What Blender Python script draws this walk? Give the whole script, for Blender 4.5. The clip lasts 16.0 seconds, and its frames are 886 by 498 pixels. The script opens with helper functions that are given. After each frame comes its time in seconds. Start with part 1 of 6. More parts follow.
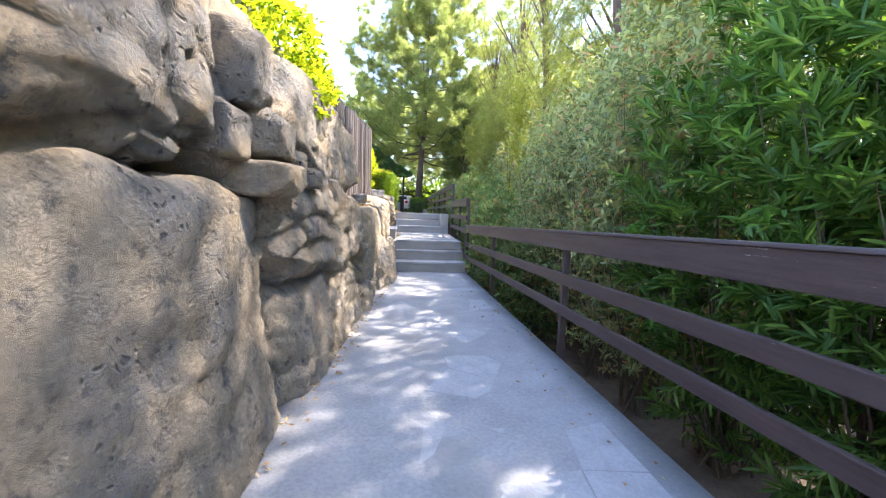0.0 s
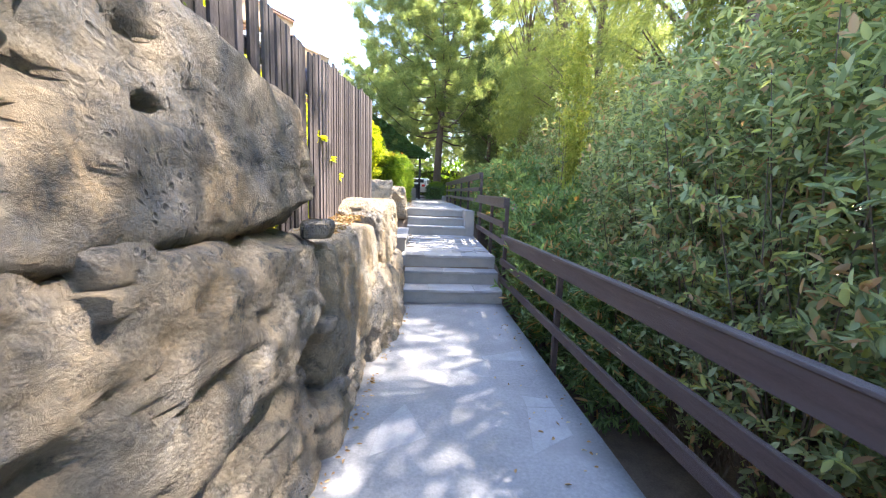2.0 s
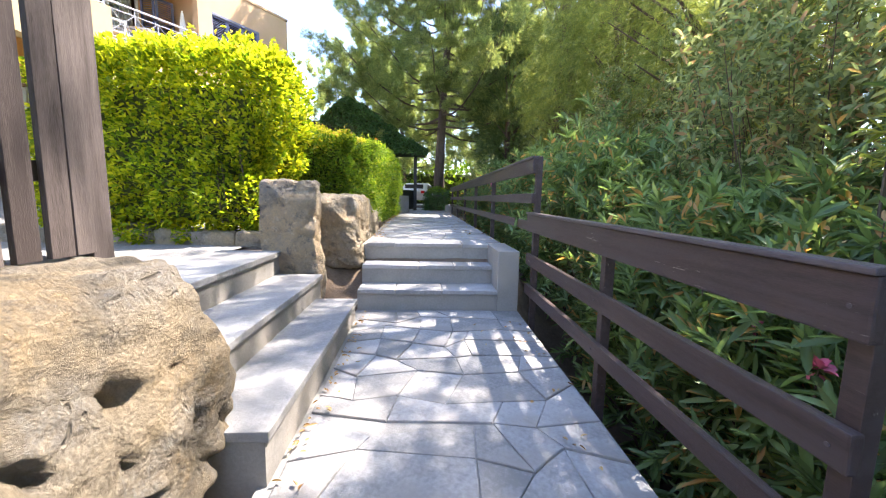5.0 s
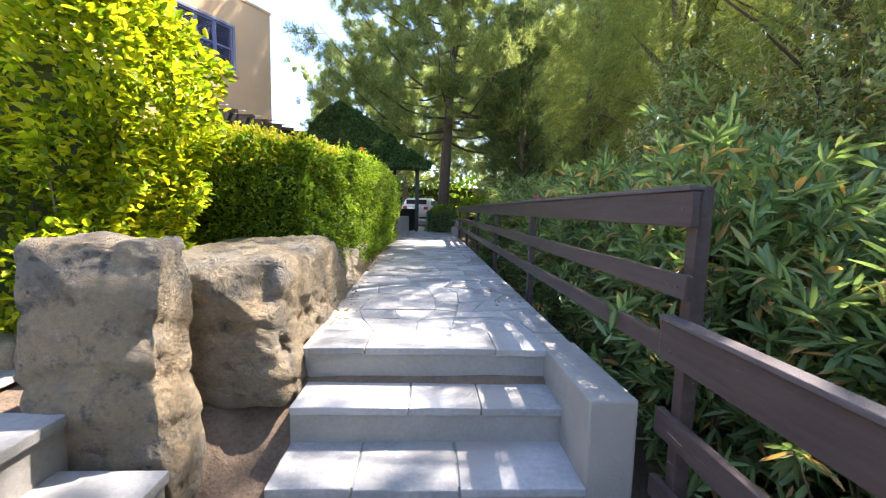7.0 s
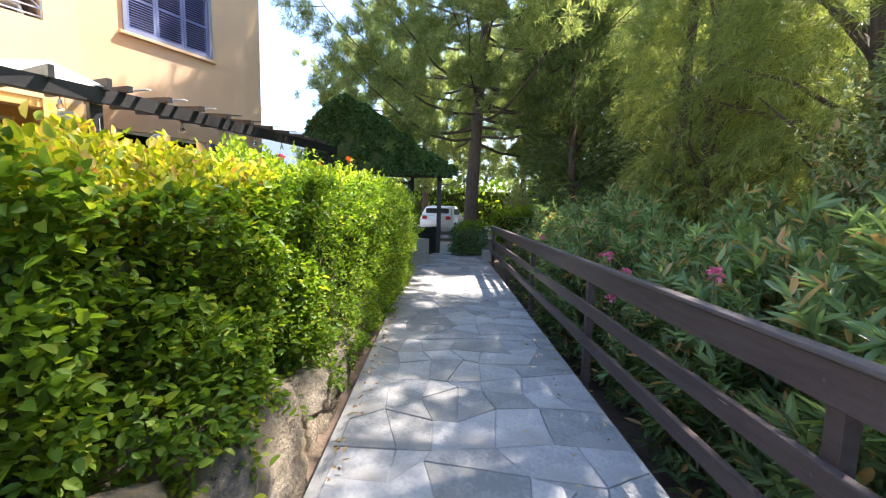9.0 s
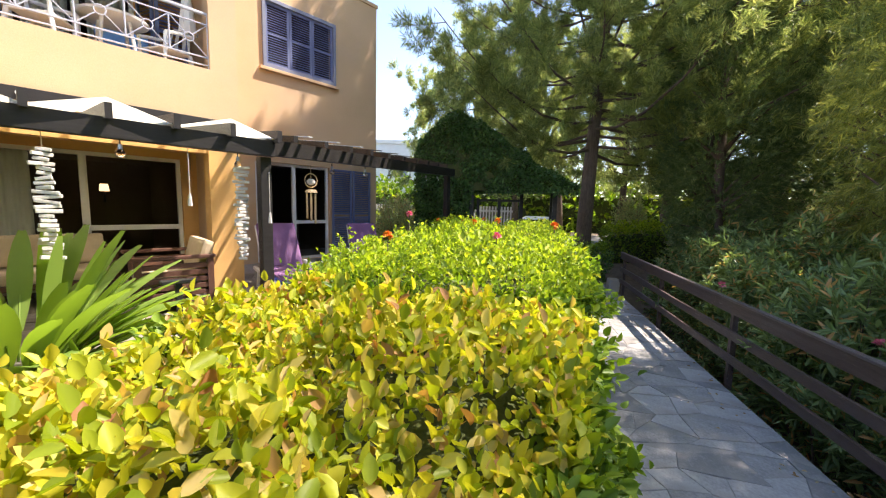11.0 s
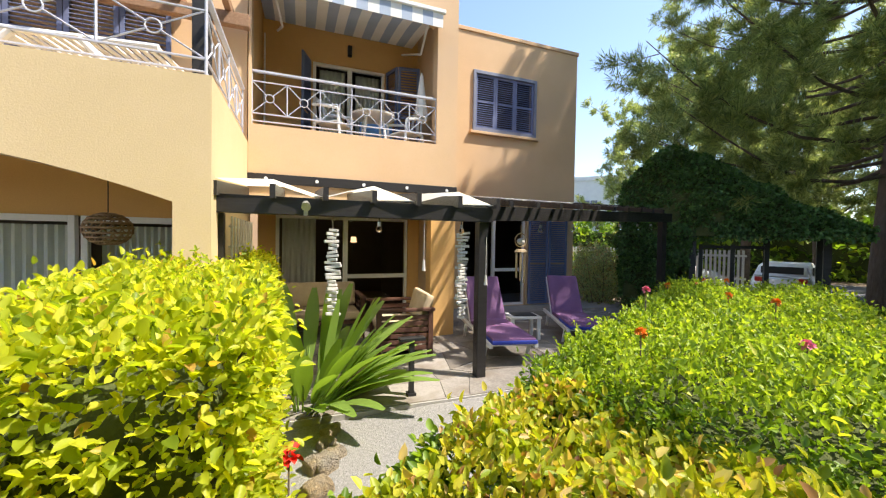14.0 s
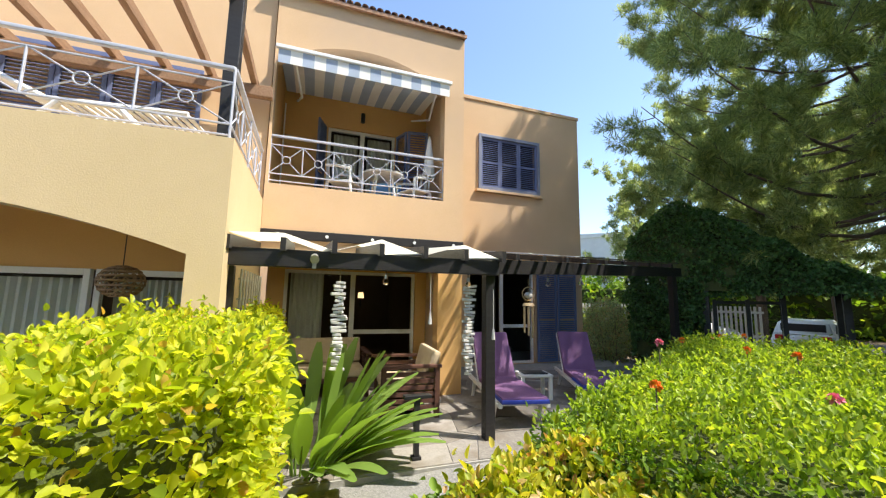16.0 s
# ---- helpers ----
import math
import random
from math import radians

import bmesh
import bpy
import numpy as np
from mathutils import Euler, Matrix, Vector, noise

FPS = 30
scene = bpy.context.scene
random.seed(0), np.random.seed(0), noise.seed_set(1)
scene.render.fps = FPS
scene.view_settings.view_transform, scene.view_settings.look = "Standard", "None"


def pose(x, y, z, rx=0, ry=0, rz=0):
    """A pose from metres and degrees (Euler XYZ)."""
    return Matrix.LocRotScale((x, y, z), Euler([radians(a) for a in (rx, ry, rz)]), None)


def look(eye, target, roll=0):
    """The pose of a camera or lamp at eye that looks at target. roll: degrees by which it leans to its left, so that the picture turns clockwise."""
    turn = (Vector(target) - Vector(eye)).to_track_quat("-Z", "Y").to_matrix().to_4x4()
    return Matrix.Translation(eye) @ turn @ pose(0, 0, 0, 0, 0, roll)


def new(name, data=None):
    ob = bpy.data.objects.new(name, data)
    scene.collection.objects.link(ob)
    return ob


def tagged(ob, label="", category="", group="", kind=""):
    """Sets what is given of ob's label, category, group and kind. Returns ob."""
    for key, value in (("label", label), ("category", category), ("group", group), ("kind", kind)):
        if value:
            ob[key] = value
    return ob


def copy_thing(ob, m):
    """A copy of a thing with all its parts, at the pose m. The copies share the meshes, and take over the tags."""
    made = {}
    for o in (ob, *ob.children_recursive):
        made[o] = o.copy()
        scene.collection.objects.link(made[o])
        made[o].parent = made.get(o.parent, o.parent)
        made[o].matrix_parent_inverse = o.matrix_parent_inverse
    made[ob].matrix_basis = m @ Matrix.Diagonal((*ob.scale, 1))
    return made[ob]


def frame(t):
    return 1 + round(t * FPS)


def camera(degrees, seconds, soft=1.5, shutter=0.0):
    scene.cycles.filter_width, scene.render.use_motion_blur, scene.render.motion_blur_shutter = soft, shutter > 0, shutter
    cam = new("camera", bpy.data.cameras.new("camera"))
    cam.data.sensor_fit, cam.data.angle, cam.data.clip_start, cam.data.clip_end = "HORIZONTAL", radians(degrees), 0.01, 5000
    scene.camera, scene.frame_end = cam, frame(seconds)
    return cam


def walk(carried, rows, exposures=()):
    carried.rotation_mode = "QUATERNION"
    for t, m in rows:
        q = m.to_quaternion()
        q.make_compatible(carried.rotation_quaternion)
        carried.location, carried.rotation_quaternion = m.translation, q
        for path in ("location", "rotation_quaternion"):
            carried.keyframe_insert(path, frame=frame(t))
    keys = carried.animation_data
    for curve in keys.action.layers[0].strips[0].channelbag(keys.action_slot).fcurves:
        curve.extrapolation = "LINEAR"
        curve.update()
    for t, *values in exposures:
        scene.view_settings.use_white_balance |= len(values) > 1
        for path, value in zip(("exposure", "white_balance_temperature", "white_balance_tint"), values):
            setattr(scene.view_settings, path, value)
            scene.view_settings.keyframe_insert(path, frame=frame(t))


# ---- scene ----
cam = camera(99.5, 16.0, 1.2)
PATH = [
    (0, (-0.045, -4.217, 1.265), (0.183, -2.239, 1.088), 2.0),
    (0.5, (-0.057, -3.59, 1.49), (0.123, -1.608, 1.302), 1.9),
    (1, (-0.012, -3.029, 1.723), (0.131, -1.045, 1.516), 1.7),
    (1.5, (0.05, -2.422, 1.753), (0.19, -0.441, 1.513), 2.3),
    (2, (0.073, -1.533, 1.733), (0.209, 0.441, 1.442), 2.1),
    (2.5, (0.103, -0.648, 1.752), (0.245, 1.321, 1.427), 2.2),
    (3, (0.152, 0.368, 1.77), (0.29, 2.336, 1.438), 1.9),
    (3.5, (0.274, 1.329, 1.809), (0.407, 3.297, 1.478), 1.6),
    (4, (0.378, 2.278, 1.824), (0.486, 4.248, 1.494), 1.3),
    (4.5, (0.474, 3.182, 1.811), (0.576, 5.156, 1.506), 1.4),
    (5, (0.487, 4.125, 1.847), (0.591, 6.105, 1.588), 1.1),
    (5.2, (0.527, 4.415, 1.849), (0.627, 6.399, 1.615), 1.4),
    (7.5, (0.517, 7.104, 2.239), (0.588, 9.093, 2.039), 1.2),
    (8, (0.578, 7.984, 2.299), (0.619, 9.973, 2.097), 1.2),
    (8.2, (0.634, 8.309, 2.363), (0.655, 10.298, 2.162), 1.3),
    (10.3, (-0.397, 9.561, 3.084), (-0.569, 11.542, 2.872), 1.2),
    (10.5, (-0.464, 9.593, 3.089), (-0.7, 11.568, 2.885), 1.2),
    (11, (-0.868, 9.763, 3.283), (-1.263, 11.712, 3.065), 1.3),
    (11.5, (-1.036, 9.76, 3.458), (-1.592, 11.671, 3.261), 1.0),
    (12, (-1.153, 9.718, 3.488), (-1.88, 11.57, 3.287), 1.1),
    (12.5, (-1.273, 9.788, 3.517), (-2.155, 11.572, 3.321), 0.9),
    (13, (-1.28, 9.776, 3.55), (-2.337, 11.462, 3.355), 0.9),
    (13.5, (-1.278, 9.793, 3.552), (-2.457, 11.402, 3.411), 0.8),
    (14, (-1.257, 9.793, 3.572), (-2.511, 11.35, 3.527), 1.0),
    (14.5, (-1.247, 9.8, 3.587), (-2.526, 11.336, 3.657), 1.1),
    (15, (-1.235, 9.795, 3.593), (-2.518, 11.319, 3.775), 1.1),
    (15.5, (-1.219, 9.786, 3.588), (-2.499, 11.299, 3.854), 1.1),
    (16, (-1.236, 9.791, 3.525), (-2.516, 11.306, 3.783), 1.0),
]
walk(cam, [(t, look(eye, target, roll)) for t, eye, target, roll in PATH], [(0, 2.75, 6300, 19), (1, 3.0, 6200, 18), (2, 2.72, 6250, 18), (3, 2.85, 6300, 18), (4, 2.6, 6350, 18), (5, 2.35, 6400, 18), (8.2, 2.2, 6300, 17), (10.3, 2.1, 6250, 17), (11.2, 1.55, 6900, 19), (12.5, 1.38, 6900, 17), (14, 1.25, 6600, 13), (16, 1.15, 6400, 10)])

# ---- world, sun ----
world = bpy.data.worlds.new("world")
scene.world = world
world.use_nodes = True
SUN_AZ, SUN_EL = radians(62), radians(57)
sky = world.node_tree.nodes.new("ShaderNodeTexSky")
sky.sky_type, sky.sun_disc = "NISHITA", False
sky.sun_elevation, sky.sun_rotation = SUN_EL, SUN_AZ
sky.air_density, sky.dust_density = 1.0, 0.6
back = world.node_tree.nodes["Background"]
back.inputs["Strength"].default_value = 0.15
world.node_tree.links.new(sky.outputs[0], back.inputs[0])
sun = new("sun", bpy.data.lights.new("sun", "SUN"))
sun.data.energy, sun.data.angle, sun.data.color = 4.3, radians(0.5), (1.0, 0.93, 0.81)
sun.matrix_world = look((0, 0, 30), (-30 * math.cos(SUN_EL) * math.sin(SUN_AZ), -30 * math.cos(SUN_EL) * math.cos(SUN_AZ), 30 - 30 * math.sin(SUN_EL)))


# ---- materials ----
def material(name, low, high, rough=0.7, scale=6.0, fine=60.0, bump=0.3, metal=0.0, per=None, stain=None, stretch=(1, 1, 1), spec=0.4, chips=None):
    """Two noises mix low and high; per: 'object' or 'island' varies pieces; stain: a third colour in patches."""
    m = bpy.data.materials.new(name)
    m.use_nodes = True
    nt = m.node_tree
    n, link = nt.nodes, nt.links.new
    b = n["Principled BSDF"]
    co = n.new("ShaderNodeTexCoord")
    mp = n.new("ShaderNodeMapping")
    mp.inputs["Scale"].default_value = stretch
    link(co.outputs["Object"], mp.inputs[0])
    big, small = n.new("ShaderNodeTexNoise"), n.new("ShaderNodeTexNoise")
    for tex, sc in ((big, scale), (small, fine)):
        tex.inputs["Scale"].default_value, tex.inputs["Detail"].default_value, tex.inputs["Roughness"].default_value = sc, 6, 0.62
        link(mp.outputs[0], tex.inputs["Vector"])
    add = n.new("ShaderNodeMath")
    add.operation = "MULTIPLY_ADD"
    add.inputs[1].default_value = 0.45
    link(small.outputs[0], add.inputs[0])
    mul = n.new("ShaderNodeMath")
    mul.operation = "MULTIPLY"
    mul.inputs[1].default_value = 0.55
    link(big.outputs[0], mul.inputs[0])
    link(mul.outputs[0], add.inputs[2])
    fac = add.outputs[0]
    if per:
        if per == "object":
            rnd = n.new("ShaderNodeObjectInfo").outputs["Random"]
        else:
            rnd = n.new("ShaderNodeNewGeometry").outputs["Random Per Island"]
        mixr = n.new("ShaderNodeMath")
        mixr.operation = "MULTIPLY_ADD"
        mixr.inputs[1].default_value = 0.35
        link(rnd, mixr.inputs[0])
        off = n.new("ShaderNodeMath")
        off.operation = "SUBTRACT"
        off.inputs[1].default_value = 0.175
        link(fac, off.inputs[0])
        link(off.outputs[0], mixr.inputs[2])
        fac = mixr.outputs[0]
    ramp = n.new("ShaderNodeValToRGB")
    e = ramp.color_ramp.elements
    e[0].position, e[1].position = 0.33, 0.67
    e[0].color, e[1].color = (*low, 1), (*high, 1)
    link(fac, ramp.inputs[0])
    colour = ramp.outputs[0]
    if stain:
        patch = n.new("ShaderNodeTexNoise")
        patch.inputs["Scale"].default_value, patch.inputs["Detail"].default_value = scale * 0.45, 8
        link(mp.outputs[0], patch.inputs["Vector"])
        sr = n.new("ShaderNodeValToRGB")
        sr.color_ramp.elements[0].position, sr.color_ramp.elements[1].position = 0.5, 0.68
        link(patch.outputs[0], sr.inputs[0])
        mx = n.new("ShaderNodeMixRGB")
        mx.inputs[2].default_value = (*stain, 1)
        link(sr.outputs[0], mx.inputs[0])
        link(colour, mx.inputs[1])
        colour = mx.outputs[0]
    if chips:
        spot = n.new("ShaderNodeTexNoise")
        spot.inputs["Scale"].default_value, spot.inputs["Detail"].default_value = 2.4, 10
        spot.inputs["Roughness"].default_value = 0.75
        link(mp.outputs[0], spot.inputs["Vector"])
        cr = n.new("ShaderNodeValToRGB")
        cr.color_ramp.elements[0].position, cr.color_ramp.elements[1].position = 0.645, 0.66
        link(spot.outputs[0], cr.inputs[0])
        cx = n.new("ShaderNodeMixRGB")
        cx.inputs[2].default_value = (*chips, 1)
        link(cr.outputs[0], cx.inputs[0])
        link(colour, cx.inputs[1])
        colour = cx.outputs[0]
    link(colour, b.inputs["Base Color"])
    b.inputs["Roughness"].default_value, b.inputs["Metallic"].default_value = rough, metal
    b.inputs["Specular IOR Level"].default_value = spec
    if bump:
        bp = n.new("ShaderNodeBump")
        bp.inputs["Strength"].default_value, bp.inputs["Distance"].default_value = bump, 0.02
        link(add.outputs[0], bp.inputs["Height"])
        link(bp.outputs[0], b.inputs["Normal"])
    return m


def leaf_material(name, stops, through_light=0.35, rough=0.45, blue=0.3):
    """Leaves: each leaf takes its colour from stops, and lets some light through."""
    m = bpy.data.materials.new(name)
    m.use_nodes = True
    nt = m.node_tree
    n, link = nt.nodes, nt.links.new
    b = n["Principled BSDF"]
    rnd = n.new("ShaderNodeNewGeometry").outputs["Random Per Island"]
    ramp = n.new("ShaderNodeValToRGB")
    el = ramp.color_ramp.elements
    while len(el) < len(stops):
        el.new(0.5)
    for i, (p, c) in enumerate(stops):
        el[i].position, el[i].color = p, (*c, 1)
    link(rnd, ramp.inputs[0])
    link(ramp.outputs[0], b.inputs["Base Color"])
    b.inputs["Roughness"].default_value = rough
    b.inputs["Specular IOR Level"].default_value = 0.35
    tr = n.new("ShaderNodeBsdfTranslucent")
    hue = n.new("ShaderNodeMixRGB")
    hue.blend_type = "MULTIPLY"
    hue.inputs[0].default_value = 1.0
    hue.inputs[2].default_value = (1.0, 1.0, blue, 1)
    link(ramp.outputs[0], hue.inputs[1])
    gain = n.new("ShaderNodeMixRGB")
    gain.blend_type = "ADD"
    gain.inputs[0].default_value = 0.6
    link(hue.outputs[0], gain.inputs[1])
    link(hue.outputs[0], gain.inputs[2])
    link(gain.outputs[0], tr.inputs["Color"])
    mix = n.new("ShaderNodeMixShader")
    mix.inputs[0].default_value = through_light
    link(b.outputs[0], mix.inputs[1])
    link(tr.outputs[0], mix.inputs[2])
    link(mix.outputs[0], n["Material Output"].inputs["Surface"])
    return m


def glass_material(name, tint=(0.9, 0.95, 0.95), rough=0.02):
    m = bpy.data.materials.new(name)
    m.use_nodes = True
    b = m.node_tree.nodes["Principled BSDF"]
    b.inputs["Base Color"].default_value = (*tint, 1)
    b.inputs["Roughness"].default_value = rough
    b.inputs["Transmission Weight"].default_value = 1.0
    b.inputs["IOR"].default_value = 1.1
    return m


def rock_material(name, base, warm, grey, dark):
    """Weathered limestone: grey skin, ochre fresh faces, dark streaks, pits and cracks; relief shade is put into the
    colour.
    """
    m = bpy.data.materials.new(name)
    m.use_nodes = True
    nt = m.node_tree
    n, link = nt.nodes, nt.links.new
    b = n["Principled BSDF"]
    co = n.new("ShaderNodeNewGeometry").outputs["Position"]

    def noisy(scale, detail=8, rough=0.6):
        t = n.new("ShaderNodeTexNoise")
        t.inputs["Scale"].default_value, t.inputs["Detail"].default_value, t.inputs["Roughness"].default_value = scale, detail, rough
        link(co, t.inputs["Vector"])
        return t.outputs[0]

    def ramped(value, lo, hi):
        r = n.new("ShaderNodeMapRange")
        r.inputs["From Min"].default_value, r.inputs["From Max"].default_value = lo, hi
        link(value, r.inputs["Value"])
        return r.outputs[0]

    def mixed(fac, a, c, mode="MIX"):
        x = n.new("ShaderNodeMixRGB")
        x.blend_type = mode
        link(fac, x.inputs[0])
        if isinstance(a, tuple):
            x.inputs[1].default_value = (*a, 1)
        else:
            link(a, x.inputs[1])
        x.inputs[2].default_value = (*c, 1)
        return x.outputs[0]
    col = mixed(ramped(noisy(1.1), 0.42, 0.62), base, warm)
    col = mixed(ramped(noisy(1.7, 12, 0.66), 0.47, 0.58), col, grey)
    col = mixed(ramped(noisy(5.5, 12, 0.72), 0.53, 0.66), col, dark)
    col = mixed(ramped(noisy(13, 8, 0.7), 0.56, 0.70), col, tuple(min(0.7, v * 1.35) for v in base))
    col = mixed(ramped(noisy(45, 4, 0.7), 0.35, 0.75), col, tuple(v * 0.72 for v in base))
    vor = n.new("ShaderNodeTexVoronoi")
    vor.inputs["Scale"].default_value = 17
    warp = n.new("ShaderNodeVectorMath")
    warp.operation = "MULTIPLY_ADD"
    nz = n.new("ShaderNodeTexNoise")
    nz.inputs["Scale"].default_value = 5
    link(co, nz.inputs["Vector"])
    link(nz.outputs["Color"], warp.inputs[0])
    warp.inputs[1].default_value = (0.25, 0.25, 0.25)
    link(co, warp.inputs[2])
    link(warp.outputs[0], vor.inputs["Vector"])
    crack = n.new("ShaderNodeTexVoronoi")
    crack.feature = "DISTANCE_TO_EDGE"
    crack.inputs["Scale"].default_value = 1.5
    wide = n.new("ShaderNodeVectorMath")
    wide.operation = "MULTIPLY_ADD"
    nw = n.new("ShaderNodeTexNoise")
    nw.inputs["Scale"].default_value, nw.inputs["Detail"].default_value = 2.2, 6
    link(co, nw.inputs["Vector"])
    link(nw.outputs["Color"], wide.inputs[0])
    wide.inputs[1].default_value = (1.1, 1.1, 1.1)
    link(co, wide.inputs[2])
    link(wide.outputs[0], crack.inputs["Vector"])
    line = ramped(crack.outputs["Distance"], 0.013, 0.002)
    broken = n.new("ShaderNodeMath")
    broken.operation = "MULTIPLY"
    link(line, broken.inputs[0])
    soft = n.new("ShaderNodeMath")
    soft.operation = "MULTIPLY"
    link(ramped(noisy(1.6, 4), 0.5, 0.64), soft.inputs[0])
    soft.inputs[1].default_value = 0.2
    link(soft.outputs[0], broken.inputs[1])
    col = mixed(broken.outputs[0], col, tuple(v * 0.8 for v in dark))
    # hollows and pits darkened along the bump, painting the shade of the relief
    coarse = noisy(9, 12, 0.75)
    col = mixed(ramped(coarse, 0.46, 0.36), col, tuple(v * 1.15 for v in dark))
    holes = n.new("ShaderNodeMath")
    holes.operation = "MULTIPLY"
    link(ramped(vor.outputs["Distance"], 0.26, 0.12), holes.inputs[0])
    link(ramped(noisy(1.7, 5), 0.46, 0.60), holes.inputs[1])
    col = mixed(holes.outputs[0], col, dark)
    link(col, b.inputs["Base Color"])
    b.inputs["Roughness"].default_value = 0.92
    b.inputs["Specular IOR Level"].default_value = 0.2
    def maths(op, a, c):
        x = n.new("ShaderNodeMath")
        x.operation = op
        for slot, val in ((0, a), (1, c)):
            if isinstance(val, (int, float)):
                x.inputs[slot].default_value = val
            else:
                link(val, x.inputs[slot])
        return x.outputs[0]
    chips = maths("SNAP", noisy(3.2, 9, 0.62), 0.055)
    flakes = maths("SNAP", noisy(8.5, 6, 0.6), 0.09)
    high = maths("ADD", maths("MULTIPLY", chips, 0.7), maths("MULTIPLY", flakes, 0.25))
    high = maths("ADD", high, maths("MULTIPLY", coarse, 1.8))
    high = maths("ADD", high, maths("MULTIPLY", noisy(55, 6, 0.7), 0.22))
    high = maths("SUBTRACT", high, maths("MULTIPLY", holes.outputs[0], 0.6))
    high = maths("SUBTRACT", high, maths("MULTIPLY", broken.outputs[0], 0.5))
    bp = n.new("ShaderNodeBump")
    bp.inputs["Strength"].default_value, bp.inputs["Distance"].default_value = 1.0, 0.075
    link(high, bp.inputs["Height"])
    link(bp.outputs[0], b.inputs["Normal"])
    return m


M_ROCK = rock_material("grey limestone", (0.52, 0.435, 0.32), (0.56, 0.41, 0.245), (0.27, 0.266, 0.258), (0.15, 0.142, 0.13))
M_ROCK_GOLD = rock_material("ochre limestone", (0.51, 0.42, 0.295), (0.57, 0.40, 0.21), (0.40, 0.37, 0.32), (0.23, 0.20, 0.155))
M_CONC = material("smooth grey concrete", (0.215, 0.212, 0.208), (0.40, 0.393, 0.38), 0.78, 1.9, 38, 0.5, stain=(0.25, 0.24, 0.225))
M_FLAG = material("grey flagstone", (0.22, 0.215, 0.207), (0.42, 0.41, 0.395), 0.75, 5.0, 40, 0.4, per="object", stain=(0.31, 0.285, 0.255))
M_TREAD = material("worn grey tread stone", (0.24, 0.237, 0.23), (0.41, 0.40, 0.385), 0.75, 4.0, 40, 0.4, per="object", stain=(0.34, 0.315, 0.28))
M_BEAM = material("weathered tan timber", (0.20, 0.11, 0.06), (0.36, 0.22, 0.13), 0.75, 3, 40, 0.3, stretch=(10, 1, 10))
M_PATIO = material("brownish patio stone", (0.14, 0.125, 0.108), (0.30, 0.275, 0.245), 0.7, 5.0, 40, 0.4, per="object", stain=(0.17, 0.14, 0.11))
M_PATCH = material("pale mortar patch", (0.28, 0.279, 0.275), (0.43, 0.426, 0.415), 0.8, 5, 50, 0.35)
M_JOINT = material("mortar joint", (0.25, 0.24, 0.22), (0.36, 0.345, 0.32), 0.9, 8, 90, 0.4)
M_RISER = material("cast concrete step", (0.235, 0.222, 0.20), (0.345, 0.325, 0.295), 0.82, 3.0, 50, 0.3, stain=(0.36, 0.32, 0.27))
M_RAIL = material("dark brown painted timber", (0.042, 0.028, 0.026), (0.105, 0.072, 0.066), 0.42, 3, 40, 0.35, stretch=(12, 1, 12), stain=(0.085, 0.064, 0.062), chips=(0.33, 0.29, 0.26))
M_RAILTOP = material("worn brown timber cap", (0.07, 0.055, 0.056), (0.15, 0.125, 0.128), 0.4, 3, 40, 0.35, stretch=(12, 1, 12))
M_FENCE = material("weathered brown fence slat", (0.042, 0.031, 0.028), (0.15, 0.122, 0.112), 0.8, 2.5, 25, 0.5, stretch=(14, 14, 1), per="object")
M_BLACKWOOD = material("black stained timber", (0.012, 0.011, 0.011), (0.03, 0.027, 0.026), 0.45, 4, 50, 0.25, stretch=(1, 10, 10))
M_GRAVEL = material("pale gravel", (0.18, 0.173, 0.162), (0.38, 0.365, 0.345), 0.95, 40, 160, 1.0)
M_SOIL = material("dry soil and litter", (0.10, 0.072, 0.05), (0.24, 0.17, 0.115), 0.95, 6, 50, 1.0)
M_ASPHALT = material("road asphalt", (0.10, 0.10, 0.10), (0.16, 0.155, 0.15), 0.9, 2, 120, 0.4)
M_STUCCO = material("peach stucco", (0.58, 0.385, 0.215), (0.69, 0.475, 0.28), 0.88, 0.7, 70, 0.2, stain=(0.55, 0.385, 0.245))
M_STUCCO2 = material("sand yellow stucco", (0.56, 0.425, 0.235), (0.66, 0.51, 0.30), 0.88, 0.7, 70, 0.2, stain=(0.52, 0.405, 0.245))
M_ORANGE = material("warm orange stucco", (0.62, 0.36, 0.13), (0.72, 0.44, 0.17), 0.88, 0.9, 70, 0.2)
M_WHITE = material("white paint", (0.70, 0.70, 0.69), (0.82, 0.82, 0.80), 0.5, 2, 40, 0.1)
M_PLASTIC = material("white plastic", (0.74, 0.74, 0.72), (0.82, 0.81, 0.79), 0.35, 3, 30, 0.03)
M_BLUE = material("slate blue shutter paint", (0.115, 0.14, 0.26), (0.165, 0.195, 0.335), 0.5, 3, 40, 0.15)
M_FRAME = material("grey blue window frame", (0.16, 0.18, 0.25), (0.23, 0.25, 0.33), 0.45, 3, 40, 0.1)
M_RAILGREY = material("pale lilac grey railing paint", (0.42, 0.43, 0.50), (0.52, 0.53, 0.60), 0.4, 5, 60, 0.1)
M_TILE = material("clay roof tile", (0.34, 0.19, 0.12), (0.52, 0.32, 0.21), 0.85, 5, 40, 0.4, per="object")
M_PURPLE = material("faded purple cushion cloth", (0.14, 0.065, 0.16), (0.22, 0.11, 0.23), 0.85, 4, 120, 0.3)
M_NAVY = material("royal blue cushion edge", (0.02, 0.04, 0.30), (0.04, 0.07, 0.42), 0.7, 4, 80, 0.2)
M_TEAK = material("brown slatted wood", (0.07, 0.03, 0.022), (0.14, 0.065, 0.045), 0.55, 4, 50, 0.3, stretch=(1, 10, 10))
